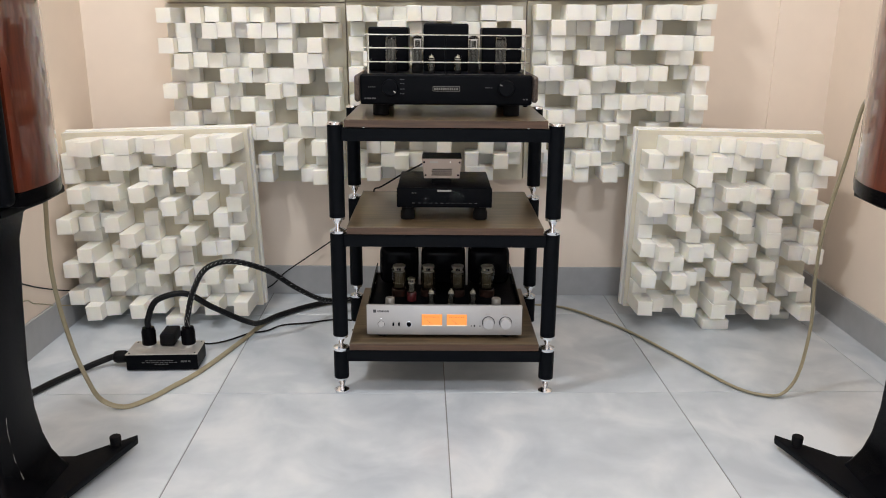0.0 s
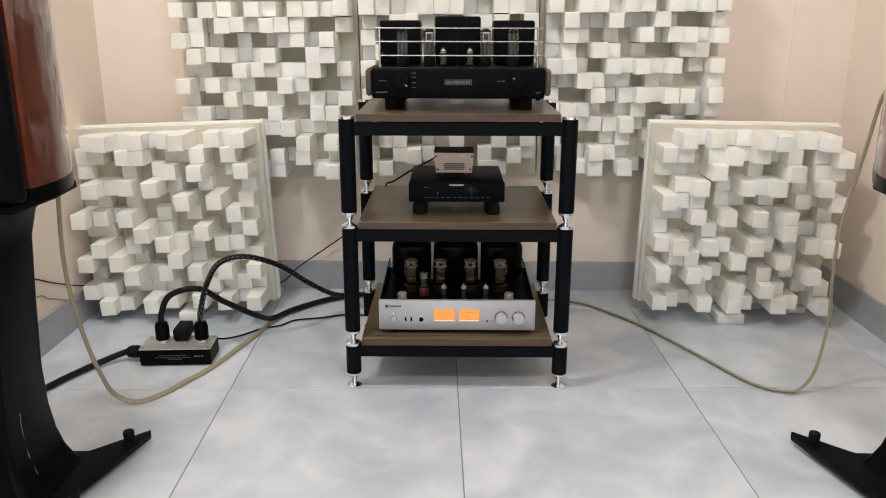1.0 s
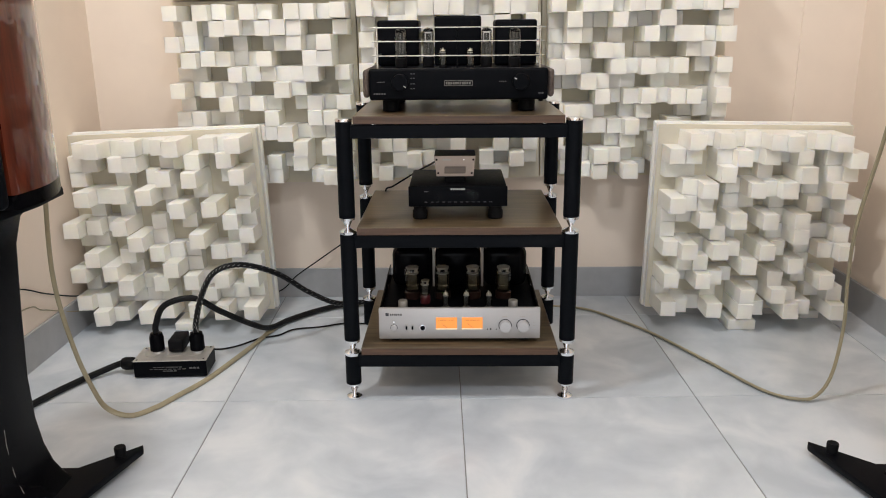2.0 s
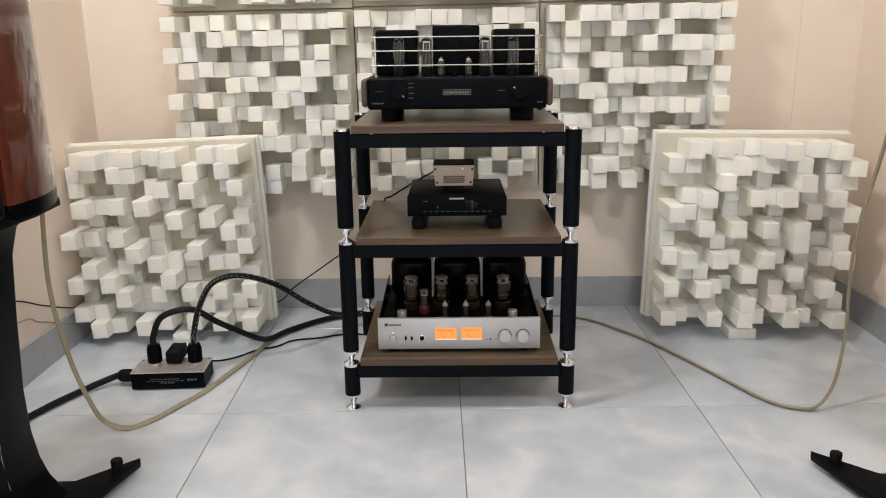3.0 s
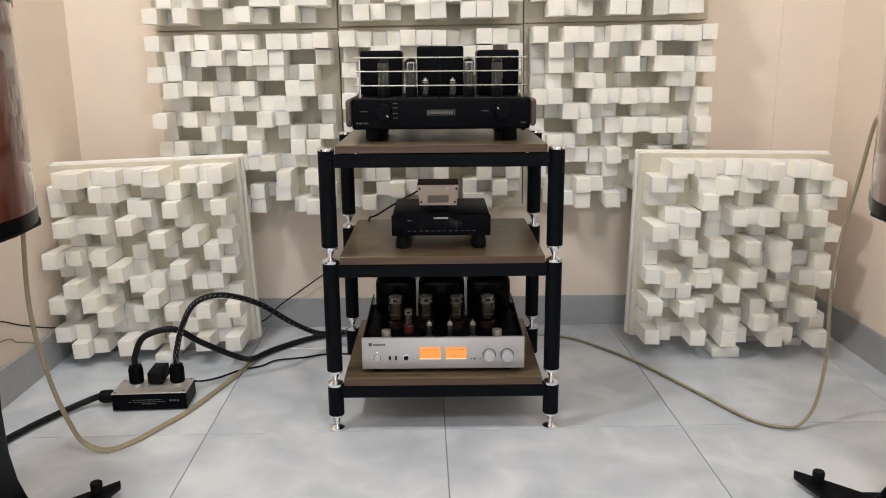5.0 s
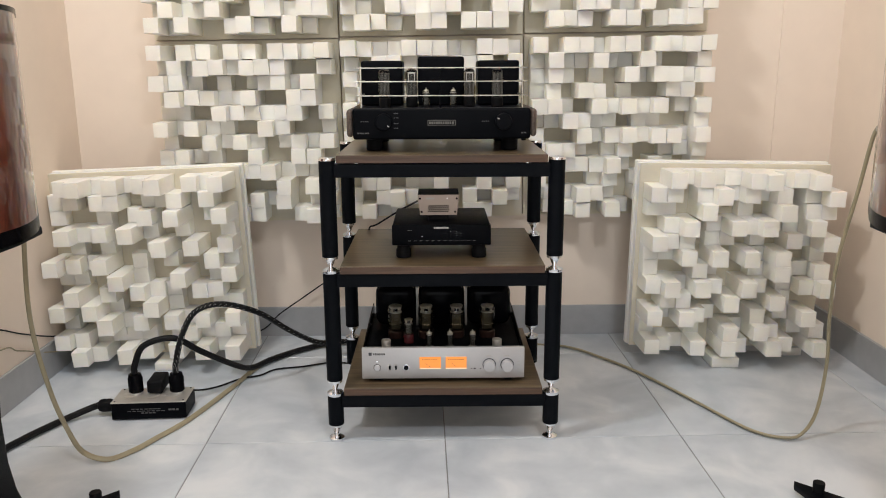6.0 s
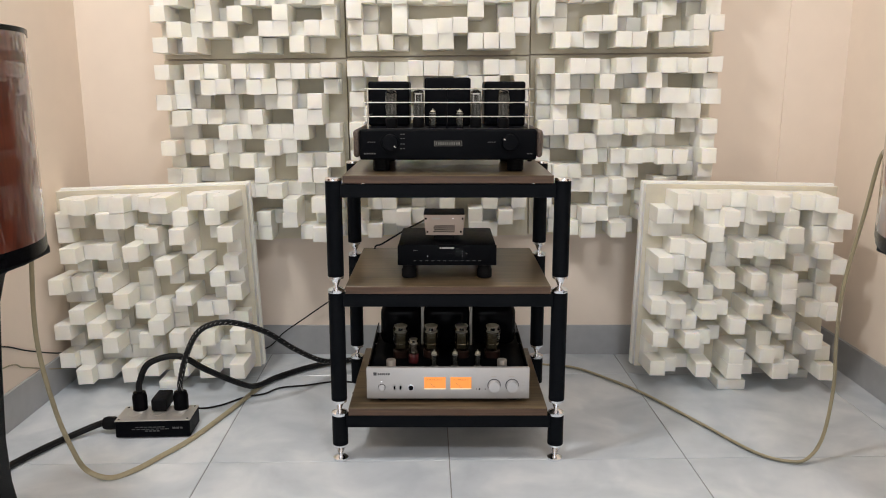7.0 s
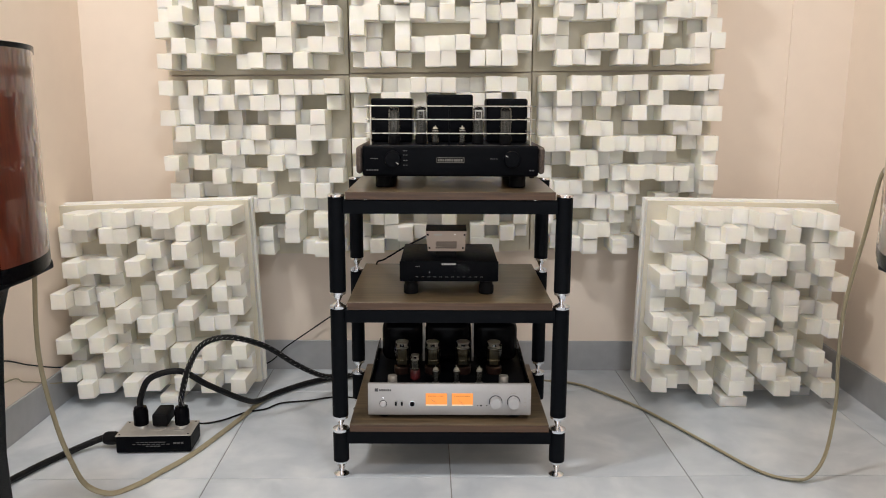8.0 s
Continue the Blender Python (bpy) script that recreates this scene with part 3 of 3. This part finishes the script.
# ---------------------------------------------------------------- amplifier on the bottom shelf
low = thing("integrated_amplifier", pose(-0.0035, 0.03, S3), "silver-fronted tube amplifier with glowing amber meters", "amplifier")
for x in (-0.165, 0.165):
    for y in (0.035, 0.31):
        part("foot", cyl(B(), 0.02, 0.011, pose(x, y, 0), 0.002), M_RUBBER, low)
part("front_panel", box(B(), -0.204, 0.204, 0, 0.012, 0.0105, 0.0925, 0.0022, 2), M_SILVER, low, "silver front plate")
part("chassis", box(B(), -0.199, 0.199, 0.0122, 0.36, 0.012, 0.07, 0.0015, 1), M_SATIN, low)
for s in (-1, 1):
    part("side_plate", prism(B(), [(0.0122, 0.012), (0.36, 0.012), (0.36, 0.1), (0.26, 0.1), (0.0122, 0.0885)], -0.0015, 0.0015, 0, pose(s * 0.2005, 0, 0, 90, 0, 90)), M_GLOSSB, low)
    for y, z in ((0.03, 0.079), (0.2, 0.088)):
        part("bolt", cyl(B(), 0.0035, 0.004, pose(s * 0.1985, y, z, 0, -s * 90, 0), 0.001, 10), M_CHROME, low)
    part("bolt", cyl(B(), 0.004, 0.004, pose(s * 0.182, 0.03, 0.07), 0.001, 12), M_CHROME, low)
for x0, x1 in ((-0.186, -0.074), (-0.066, 0.062), (0.07, 0.19)):
    part("transformer_cover", box(B(), x0, x1, 0.235, 0.345, 0.07, 0.185, 0.024, 5), M_GLOSSB, low, "gloss black transformer cover")
for x0, x1, r in ((-0.0745, -0.0655, 0), (0.062, 0.07, 1)):
    part("cover_strip", box(B(), x0 + 0.001, x1 - 0.001, 0.243, 0.26, 0.07, 0.18, 0.001, 1), M_GREYMETAL, low, "grey metal strip")
for x in (-0.125, -0.044, 0.037, 0.119):
    tube("power_tube", low, x, 0.15, 0.07, 0.0215, 0.092, 0.02, M_TUBEBASE, M_OLIVE)
tube("rectifier_tube", low, -0.0895, 0.105, 0.07, 0.0135, 0.068, 0.024, M_REDBASE)
for x in (-0.035, 0.018, 0.076):
    tube("small_tube", low, x, 0.055, 0.07, 0.0098, 0.05, 0.008, M_GREYMETAL, style="tip")
for x in (-0.146, 0.139):
    part("capacitor", lathe(B(), [(0.0122, 0), (0.0122, 0.0215), (0.0112, 0.0235), (0.01, 0.023), (0.0085, 0.0238)], pose(x, 0.06, 0.07), 24), M_GREYMETAL, low, "grey metal capacitor can")
for x0, x1 in ((-0.0595, -0.006), (0.006, 0.0585)):
    meter = part("meter", box(B(), x0 - 0.0008, x1 + 0.0008, -0.0012, 0, 0.0365, 0.069, 0.0004, 1), M_GREYMETAL, low)
    face = part("meter_face", box(B(), x0, x1, -0.0018, -0.0012, 0.0395, 0.0685), M_AMBER, meter, "glowing amber meter face")
    part("needle", box(B(), -0.0003, 0.0003, -0.0022, -0.0018, 0, 0.018, m=pose(x0 + 0.028, 0, 0.0405, 0, -48, 0)), M_DARKPRINT, meter)
    bars(meter, x0 + 0.006, 0.061, -0.0018, 0.04, 0.001, 9, M_TUBEBASE, int(x0 * 1e4))
    part("meter_sill", box(B(), x0, x1, -0.0018, -0.0012, 0.0362, 0.0388), M_METERSILL, meter, "pale lit lower edge")
for x in (0.1155, 0.1605):
    part("knob", lathe(B(), [(0.0148, 0), (0.0148, 0.014), (0.0138, 0.016), (0.004, 0.0163)], pose(x, 0, 0.0465) @ RX, 36), M_SILVER, low, "round silver knob")
    part("knob_recess", lathe(B(), [(0.0168, 0), (0.0168, 0.0005), (0.0152, 0.0007)], pose(x, 0, 0.0465) @ RX, 36), M_DARKPRINT, low)
    bars(low, x - 0.007, 0.0685, 0, 0.013, 0.0022, 3, M_GREYMETAL, int(x * 1e4))
part("power_button", lathe(B(), [(0.0082, 0), (0.0082, 0.003), (0.007, 0.004), (0.002, 0.004)], pose(-0.166, 0, 0.0405) @ RX, 28), M_SILVER, low)
part("button_ring", lathe(B(), [(0.0092, 0), (0.0092, 0.0005), (0.0084, 0.0008)], pose(-0.166, 0, 0.0405) @ RX, 28), M_DARKPRINT, low)
part("indicator", cyl(B(), 0.0013, 0.0008, pose(-0.166, 0, 0.056) @ RX, 0, 8), M_LED, low)
for x in (-0.134, -0.119):
    part("toggle", box(B(), x - 0.0022, x + 0.0022, -0.005, 0, 0.0365, 0.0455, 0.0006, 1), M_SATIN, low)
    bars(low, x - 0.004, 0.0485, 0, 0.008, 0.0018, 2, M_GREYMETAL, int(-x * 1e4))
    bars(low, x - 0.005, 0.0315, 0, 0.01, 0.0018, 2, M_GREYMETAL, int(-x * 2e4))
part("socket_ring", lathe(B(), [(0.0078, 0), (0.0078, 0.0012), (0.0062, 0.0016)], pose(-0.093, 0, 0.0405) @ RX, 24), M_CHROME, low)
part("headphone_socket", lathe(B(), [(0.006, 0), (0.006, 0.003), (0.0035, 0.0032)], pose(-0.093, 0, 0.0405) @ RX, 24), M_SATIN, low)
for i, x in enumerate((0.071, 0.079, 0.0935)):
    part("socket", cyl(B(), 0.0014 + 0.0009 * (i == 1), 0.0008, pose(x, 0, 0.0365) @ RX, 0, 10), M_SATIN, low)
part("emblem", box(B(), -0.1865, -0.1785, -0.0006, 0, 0.0725, 0.0805), M_DARKPRINT, low)
bars(low, -0.1755, 0.0735, 0, 0.031, 0.005, 6, M_PRINT, 61)
bars(low, -0.17, 0.0595, 0, 0.008, 0.0016, 2, M_GREYMETAL, 62)
for i, z in enumerate((0.054, 0.0445, 0.0335)):
    bars(low, 0.186, z, 0, 0.007, 0.0016, 2, M_GREYMETAL, 63 + i)


# ---------------------------------------------------------------- loudspeakers on stands
def boat(grow, y0=-0.14, d=0.34):
    """Outline of the cabinet seen from above: widest near the front, curving in to a narrow back at +y."""
    n, right = 24, []
    for i in range(n + 1):
        t = i / n
        x = 0.116 + 0.028 * math.sin(math.pi * min(t * 1.25, 1.0)) * 0.35 - 0.088 * max(0.0, t - 0.22) ** 1.7 / 0.78 ** 1.7
        right.append((x + grow, y0 - grow + (d + 2 * grow) * t))
    return right + [(-x, y) for x, y in reversed(right)]


def loudspeaker(m, label):
    ob = thing("loudspeaker", m, label, "loudspeaker", "loudspeakers on stands")
    z0, z1 = 0.644, 1.025
    part("cabinet", prism(B(), boat(0.0), z0, z1 - 0.009, 0.004), M_ROSE, ob, "gloss rosewood cabinet", 40)
    part("top_plate", prism(B(), boat(0.002), z1 - 0.009, z1, 0.003), M_GLOSSB, ob, "black top plate", 40)
    part("base_plate", prism(B(), boat(0.0), z0 - 0.027, z0, 0.006), M_GLOSSB, ob, "black base plate", 40)
    part("front_baffle", box(B(), -0.116, 0.116, -0.175, -0.1425, z0 - 0.02, z1 - 0.004, 0.012, 4), M_SATIN, ob, "black front baffle")
    for z, r in ((0.74, 0.08), (0.92, 0.052)):
        part("driver", lathe(B(), [(r, 0), (r, 0.004), (r * 0.88, 0.006), (r * 0.8, 0.002), (r * 0.3, -0.012), (r * 0.1, -0.006)], pose(0, -0.1755, z) @ RX, 32), M_SATIN, ob)
    part("terminal_plate", box(B(), -0.024, 0.024, 0.2, 0.205, 0.74, 0.82, 0.001, 1), M_SATIN, ob)
    for x in (-0.012, 0.012):
        part("terminal", cyl(B(), 0.006, 0.02, pose(x, 0.205, 0.785, -90, 0, 0), 0.001, 14), M_BRASS, ob)
    return ob


def stand(m, label):
    """A swept black stand on a base with a tapered foot at each corner."""
    ob = thing("speaker_stand", m, label, "speaker stand", "speaker stands")
    top = [(-0.1, -0.16), (0.1, -0.16), (0.106, -0.02), (0.1, 0.085), (0.091, 0.1), (0.05, 0.07), (-0.05, 0.07), (-0.091, 0.1), (-0.1, 0.085), (-0.106, -0.02)]
    part("top_plate", prism(B(), top, 0.601, 0.6165, 0.003), M_SATIN, ob)
    bm = B()
    rings = []
    for z, hx, y0, y1 in ((0.601, 0.072, -0.2, 0.03), (0.58, 0.06, -0.19, 0.0), (0.53, 0.053, -0.185, -0.015), (0.4, 0.045, -0.18, -0.02), (0.26, 0.036, -0.18, -0.02), (0.17, 0.036, -0.185, -0.016), (0.11, 0.043, -0.19, -0.012), (0.07, 0.056, -0.2, -0.01), (0.045, 0.072, -0.21, -0.008), (0.0305, 0.086, -0.22, -0.006)):
        k, ring = 5, []
        for cx, cy, a0 in ((hx - 0.012, y0 + 0.012, -90), (hx - 0.012, y1 - 0.012, 0), (-hx + 0.012, y1 - 0.012, 90), (-hx + 0.012, y0 + 0.012, 180)):
            for i in range(k):
                a = radians(a0 + 90 * i / (k - 1))
                ring.append(bm.verts.new((cx + 0.012 * math.cos(a), cy + 0.012 * math.sin(a), z)))
        rings.append(ring)
    for a, b in zip(rings, rings[1:]):
        for i in range(len(a)):
            bm.faces.new((a[i], a[(i + 1) % len(a)], b[(i + 1) % len(b)], b[i]))
    bm.faces.new(rings[0])
    bm.faces.new(list(reversed(rings[-1])))
    part("column", bm, M_GLOSSB, ob, "swept black column", 50)
    for sx in (-1, 1):
        part("pinstripe", sweep(B(), [(sx * 0.0362, -0.13, 0.2), (sx * 0.0362, -0.132, 0.17), (sx * 0.0432, -0.134, 0.11), (sx * 0.0562, -0.136, 0.07)], 0.0005, 0.0005, 6, 6), M_GREYMETAL, ob, "thin grey pinstripe")
        for back in (True, False):
            arm = [(0.001, 0.02), (0.084, 0.02), (0.183, 0.116), (0.188, 0.102), (0.105, -0.2), (0.001, -0.1)]
            pts = [(sx * x, y if back else -0.24 - y) for x, y in arm]
            if (sx > 0) == back:
                pts.reverse()
            foot = part("outrigger", prism(B(), pts, 0.014 + 0.0005 * back, 0.0295 + 0.0005 * back, 0.0015), M_SATIN, ob, "tapered black outrigger foot")
            kx, ky = sx * 0.153, 0.068 if back else -0.308
            part("levelling_knob", lathe(B(), [(0.0105, 0.03), (0.0115, 0.031), (0.0125, 0.05), (0.0115, 0.053)], pose(kx, ky, 0), 20), M_RUBBER, foot)
            part("spike", lathe(B(), [(0.002, 0), (0.008, 0.006), (0.008, 0.0145)], pose(kx, ky, 0), 12), M_SATIN, foot)
    return ob


for x, y, dx in ((-0.89, -0.40, 0.009), (0.945, -0.387, -0.016)):
    stand(pose(x, y, 0), "black lacquered speaker stand with tapered outrigger feet")
    loudspeaker(pose(x + dx, y, 0), "loudspeaker in gloss rosewood with black trim on its stand")

# ---------------------------------------------------------------- power strip and cables
strip = thing("power_strip", pose(-0.79, 0.128, 0, 0, 0, 3), "black metal mains distribution box with grey top on the floor", "power strip")
for x in (-0.08, 0.08):
    for y in (0.02, 0.08):
        part("foot", cyl(B(), 0.006, 0.005, pose(x, y, 0)), M_RUBBER, strip)
part("body", box(B(), -0.098, 0.098, 0, 0.098, 0.004, 0.049, 0.0015, 1), M_SATIN, strip)
part("top_plate", box(B(), -0.099, 0.099, -0.001, 0.099, 0.049, 0.0515, 0.0008, 1), M_GREYMETAL, strip, "brushed grey top plate")
for x in (-0.06, 0.0, 0.055):
    part("socket", lathe(B(), [(0.021, 0.0515), (0.021, 0.0525), (0.019, 0.053)], pose(x, 0.05, 0), 24), M_GREYMETAL, strip)
bars(strip, -0.045, 0.031, 0, 0.08, 0.0022, 7, M_PRINT, 71)
bars(strip, -0.055, 0.0255, 0, 0.1, 0.0018, 8, M_PRINT, 72)
bars(strip, -0.02, 0.0195, 0, 0.04, 0.003, 4, M_PRINT, 73)
bars(strip, 0.052, 0.0265, 0, 0.03, 0.005, 3, M_PRINT, 74)
for x, y in ((-0.09, 0.008), (0.09, 0.008), (-0.09, 0.09), (0.09, 0.09)):
    part("screw", cyl(B(), 0.0025, 0.001, pose(x, y, 0.0515), 0, 10), M_SATIN, strip)
part("inlet_collar", lathe(B(), [(0.012, 0), (0.0125, 0.006), (0.0155, 0.009), (0.0178, 0.016), (0.0178, 0.034), (0.015, 0.043), (0.0095, 0.047)], pose(-0.098, 0.04, 0.029, 0, -90, 0), 24), M_RUBBER, strip)


def plug(x, y, label):
    ob = thing("mains_plug", pose(x, y, 0.0527), label, "plug", "mains plugs")
    part("contact_ring", cyl(B(), 0.017, 0.006, pose(0, 0, 0)), M_CHROME, ob, "bright metal ring")
    part("shell", lathe(B(), [(0.0175, 0.006), (0.0195, 0.008), (0.0195, 0.045), (0.0175, 0.05), (0.0165, 0.056), (0.011, 0.058)], pose(0, 0, 0), 24), M_GLOSSB, ob)
    return ob


plug(-0.841, 0.185, "black round mains plug in the power strip")
plug(-0.731, 0.19, "black round mains plug in the power strip")
adapter = thing("plug_adapter", pose(-0.788, 0.176, 0.0527, 0, 0, 3), "black block power adapter in the power strip", "adapter")
part("body", box(B(), -0.021, 0.021, 0.0, 0.075, 0.003, 0.038, 0.006, 3), M_RUBBER, adapter)
part("pin_base", box(B(), -0.016, 0.016, 0.01, 0.05, 0, 0.003), M_SATIN, adapter)


def cable(name, points, ra, rb, material, label, flecks=0, up=(0, 0, 1)):
    ob = thing(name, pose(*points[0]), label, "cable", "cables on the floor")
    o = Vector(points[0])
    loc = [Vector(p) - o for p in points]
    part("jacket", sweep(B(), loc, ra, rb, 10, 10, up), material, ob)
    if flecks:
        line, bm = smooth_path(loc, 24), B()
        for i in range(2, len(line) - 2, 4):
            d = (line[i + 1] - line[i - 1]).normalized()
            for k in range(4):
                a = k * 1.57 + i * 0.35
                side = Vector((math.cos(a), -0.3, math.sin(a)))
                side = (side - d * side.dot(d)).normalized()
                c = line[i] + side * (ra * 1.0)
                bmesh.ops.create_cube(bm, size=1, matrix=Matrix.Translation(c) @ (d + side.cross(d) * 0.5).to_track_quat("X", "Z").to_matrix().to_4x4() @ Matrix.Diagonal((0.0075, 0.0012, 0.0012, 1)))
        part("braid_fleck", bm, M_FLECK, ob, "white braid flecks", 0)["kind"] = "stuff"
    return ob


cable("power_cable", [(-0.841, 0.185, 0.105), (-0.839, 0.187, 0.135), (-0.812, 0.195, 0.187), (-0.738, 0.215, 0.2), (-0.68, 0.26, 0.145), (-0.615, 0.37, 0.06), (-0.59, 0.46, 0.018), (-0.545, 0.55, 0.012), (-0.46, 0.64, 0.012), (-0.37, 0.69, 0.014), (-0.25, 0.7, 0.02), (-0.12, 0.6, 0.06)], 0.0085, 0.0085, M_BLACKCABLE, "thick black mains cable curving over to the rack")
cable("power_cable", [(-0.731, 0.19, 0.105), (-0.728, 0.19, 0.14), (-0.712, 0.21, 0.212), (-0.68, 0.24, 0.268), (-0.615, 0.27, 0.28), (-0.53, 0.33, 0.235), (-0.46, 0.42, 0.15), (-0.40, 0.53, 0.075), (-0.34, 0.6, 0.05), (-0.24, 0.6, 0.06), (-0.1, 0.55, 0.1)], 0.008, 0.008, M_BLACKCABLE, "thick black braided mains cable arching to the rack", 1)
cable("power_cable", [(-0.935, 0.165, 0.029), (-0.965, 0.155, 0.02), (-1.02, 0.09, 0.011), (-1.06, 0.0, 0.011), (-1.085, -0.1, 0.011), (-1.1, -0.4, 0.011), (-1.1, -0.9, 0.011), (-1.05, -1.6, 0.011)], 0.0088, 0.0088, M_BLACKCABLE, "thick black mains cable lying on the floor")
cable("adapter_lead", [(-0.78, 0.24, 0.075), (-0.755, 0.27, 0.04), (-0.72, 0.31, 0.008), (-0.668, 0.342, 0.004), (-0.613, 0.403, 0.004), (-0.56, 0.43, 0.004), (-0.521, 0.478, 0.004), (-0.44, 0.5, 0.004), (-0.346, 0.532, 0.004), (-0.22, 0.5, 0.004)], 0.0026, 0.0026, M_BLACKCABLE, "thin black lead lying on the floor")
cable("speaker_cable", [(-0.9, -0.185, 0.785), (-0.898, -0.15, 0.74), (-0.892, -0.19, 0.6), (-0.887, -0.22, 0.4), (-0.885, -0.18, 0.22), (-0.875, -0.14, 0.1), (-0.86, -0.11, 0.03), (-0.81, -0.1, 0.006), (-0.765, -0.058, 0.006), (-0.729, 0.012, 0.006), (-0.681, 0.117, 0.006), (-0.626, 0.311, 0.006), (-0.568, 0.529, 0.006), (-0.475, 0.639, 0.006), (-0.37, 0.7, 0.006), (-0.2, 0.71, 0.02), (-0.1, 0.6, 0.1)], 0.004, 0.0072, M_CABLE, "beige flat speaker cable hanging from the loudspeaker")
cable("speaker_cable", [(0.925, -0.165, 0.785), (0.945, -0.13, 0.787), (0.952, -0.085, 0.765), (0.945, -0.06, 0.64), (0.93, -0.03, 0.46), (0.942, 0.0, 0.315), (0.958, 0.02, 0.19), (0.935, 0.0, 0.07), (0.897, -0.015, 0.016), (0.85, -0.02, 0.007), (0.781, 0.033, 0.006), (0.697, 0.213, 0.006), (0.598, 0.42, 0.006), (0.515, 0.545, 0.006), (0.419, 0.653, 0.006), (0.28, 0.7, 0.006), (0.12, 0.65, 0.08)], 0.004, 0.0068, M_CABLE, "beige flat speaker cable hanging from the loudspeaker")
cable("wall_lead", [(-1.198, -0.6, 0.27), (-1.198, 0.0, 0.26), (-1.198, 0.166, 0.243), (-1.198, 0.314, 0.181), (-1.192, 0.489, 0.114), (-1.15, 0.7, 0.06)], 0.0022, 0.0022, M_BLACKCABLE, "thin dark lead along the side wall")
cable("wall_lead", [(-1.2, -0.5, 0.2), (-1.2, 0.148, 0.181), (-1.2, 0.286, 0.141), (-1.19, 0.458, 0.075), (-1.13, 0.7, 0.02)], 0.002, 0.002, M_CABLE, "thin beige lead along the side wall")
cable("wall_lead", [(-0.15, 0.5, 0.3), (-0.3, 0.7, 0.28), (-0.411, 0.785, 0.194), (-0.496, 0.79, 0.134), (-0.568, 0.792, 0.083), (-0.63, 0.78, 0.03), (-0.75, 0.77, 0.01)], 0.0022, 0.0022, M_BLACKCABLE, "thin black lead running down the wall")
cable("adapter_lead", [(-0.06, 0.2, S2 + 0.13), (-0.075, 0.3, S2 + 0.105), (-0.125, 0.4, S2 + 0.063), (-0.19, 0.41, S2 + 0.022), (-0.215, 0.43, S2 + 0.006), (-0.22, 0.52, S2 - 0.06)], 0.0025, 0.0025, M_BLACKCABLE, "thin black lead behind the small silver box")

# ---------------------------------------------------------------- floor tiles
T, G = 0.6, 0.0012
LAID = pose(0, 0, 0, 0, 0, 1.1)      # the tiles are laid slightly askew to the walls
TILES = {}
for i in range(-3, 3):
    for j in range(-8, 2):
        cx, cy = T * (i + 0.5), T * (j + 0.5)
        ends = (max(-T / 2 + G, XL - 0.12 - cx), min(T / 2 - G, XR + 0.12 - cx), max(-T / 2 + G, YF - 0.15 - cy), min(T / 2 - G, YB + 0.08 - cy))
        if ends[0] >= ends[1] or ends[2] >= ends[3]:
            continue
        key = tuple(round(e, 4) for e in ends)
        if key not in TILES:
            x0, x1, y0, y1 = key
            me = finish(prism(B(), [(x0, y0), (x1, y0), (x1, y1), (x0, y1)], -0.009, 0.0, 0.0008, None, 1), "tile", 0)
            me.materials.append(M_TILE)
            TILES[key] = me
        tile = new("tile", TILES[key])
        tile.parent = floor
        tile.matrix_local = LAID @ pose(cx, cy, 0)
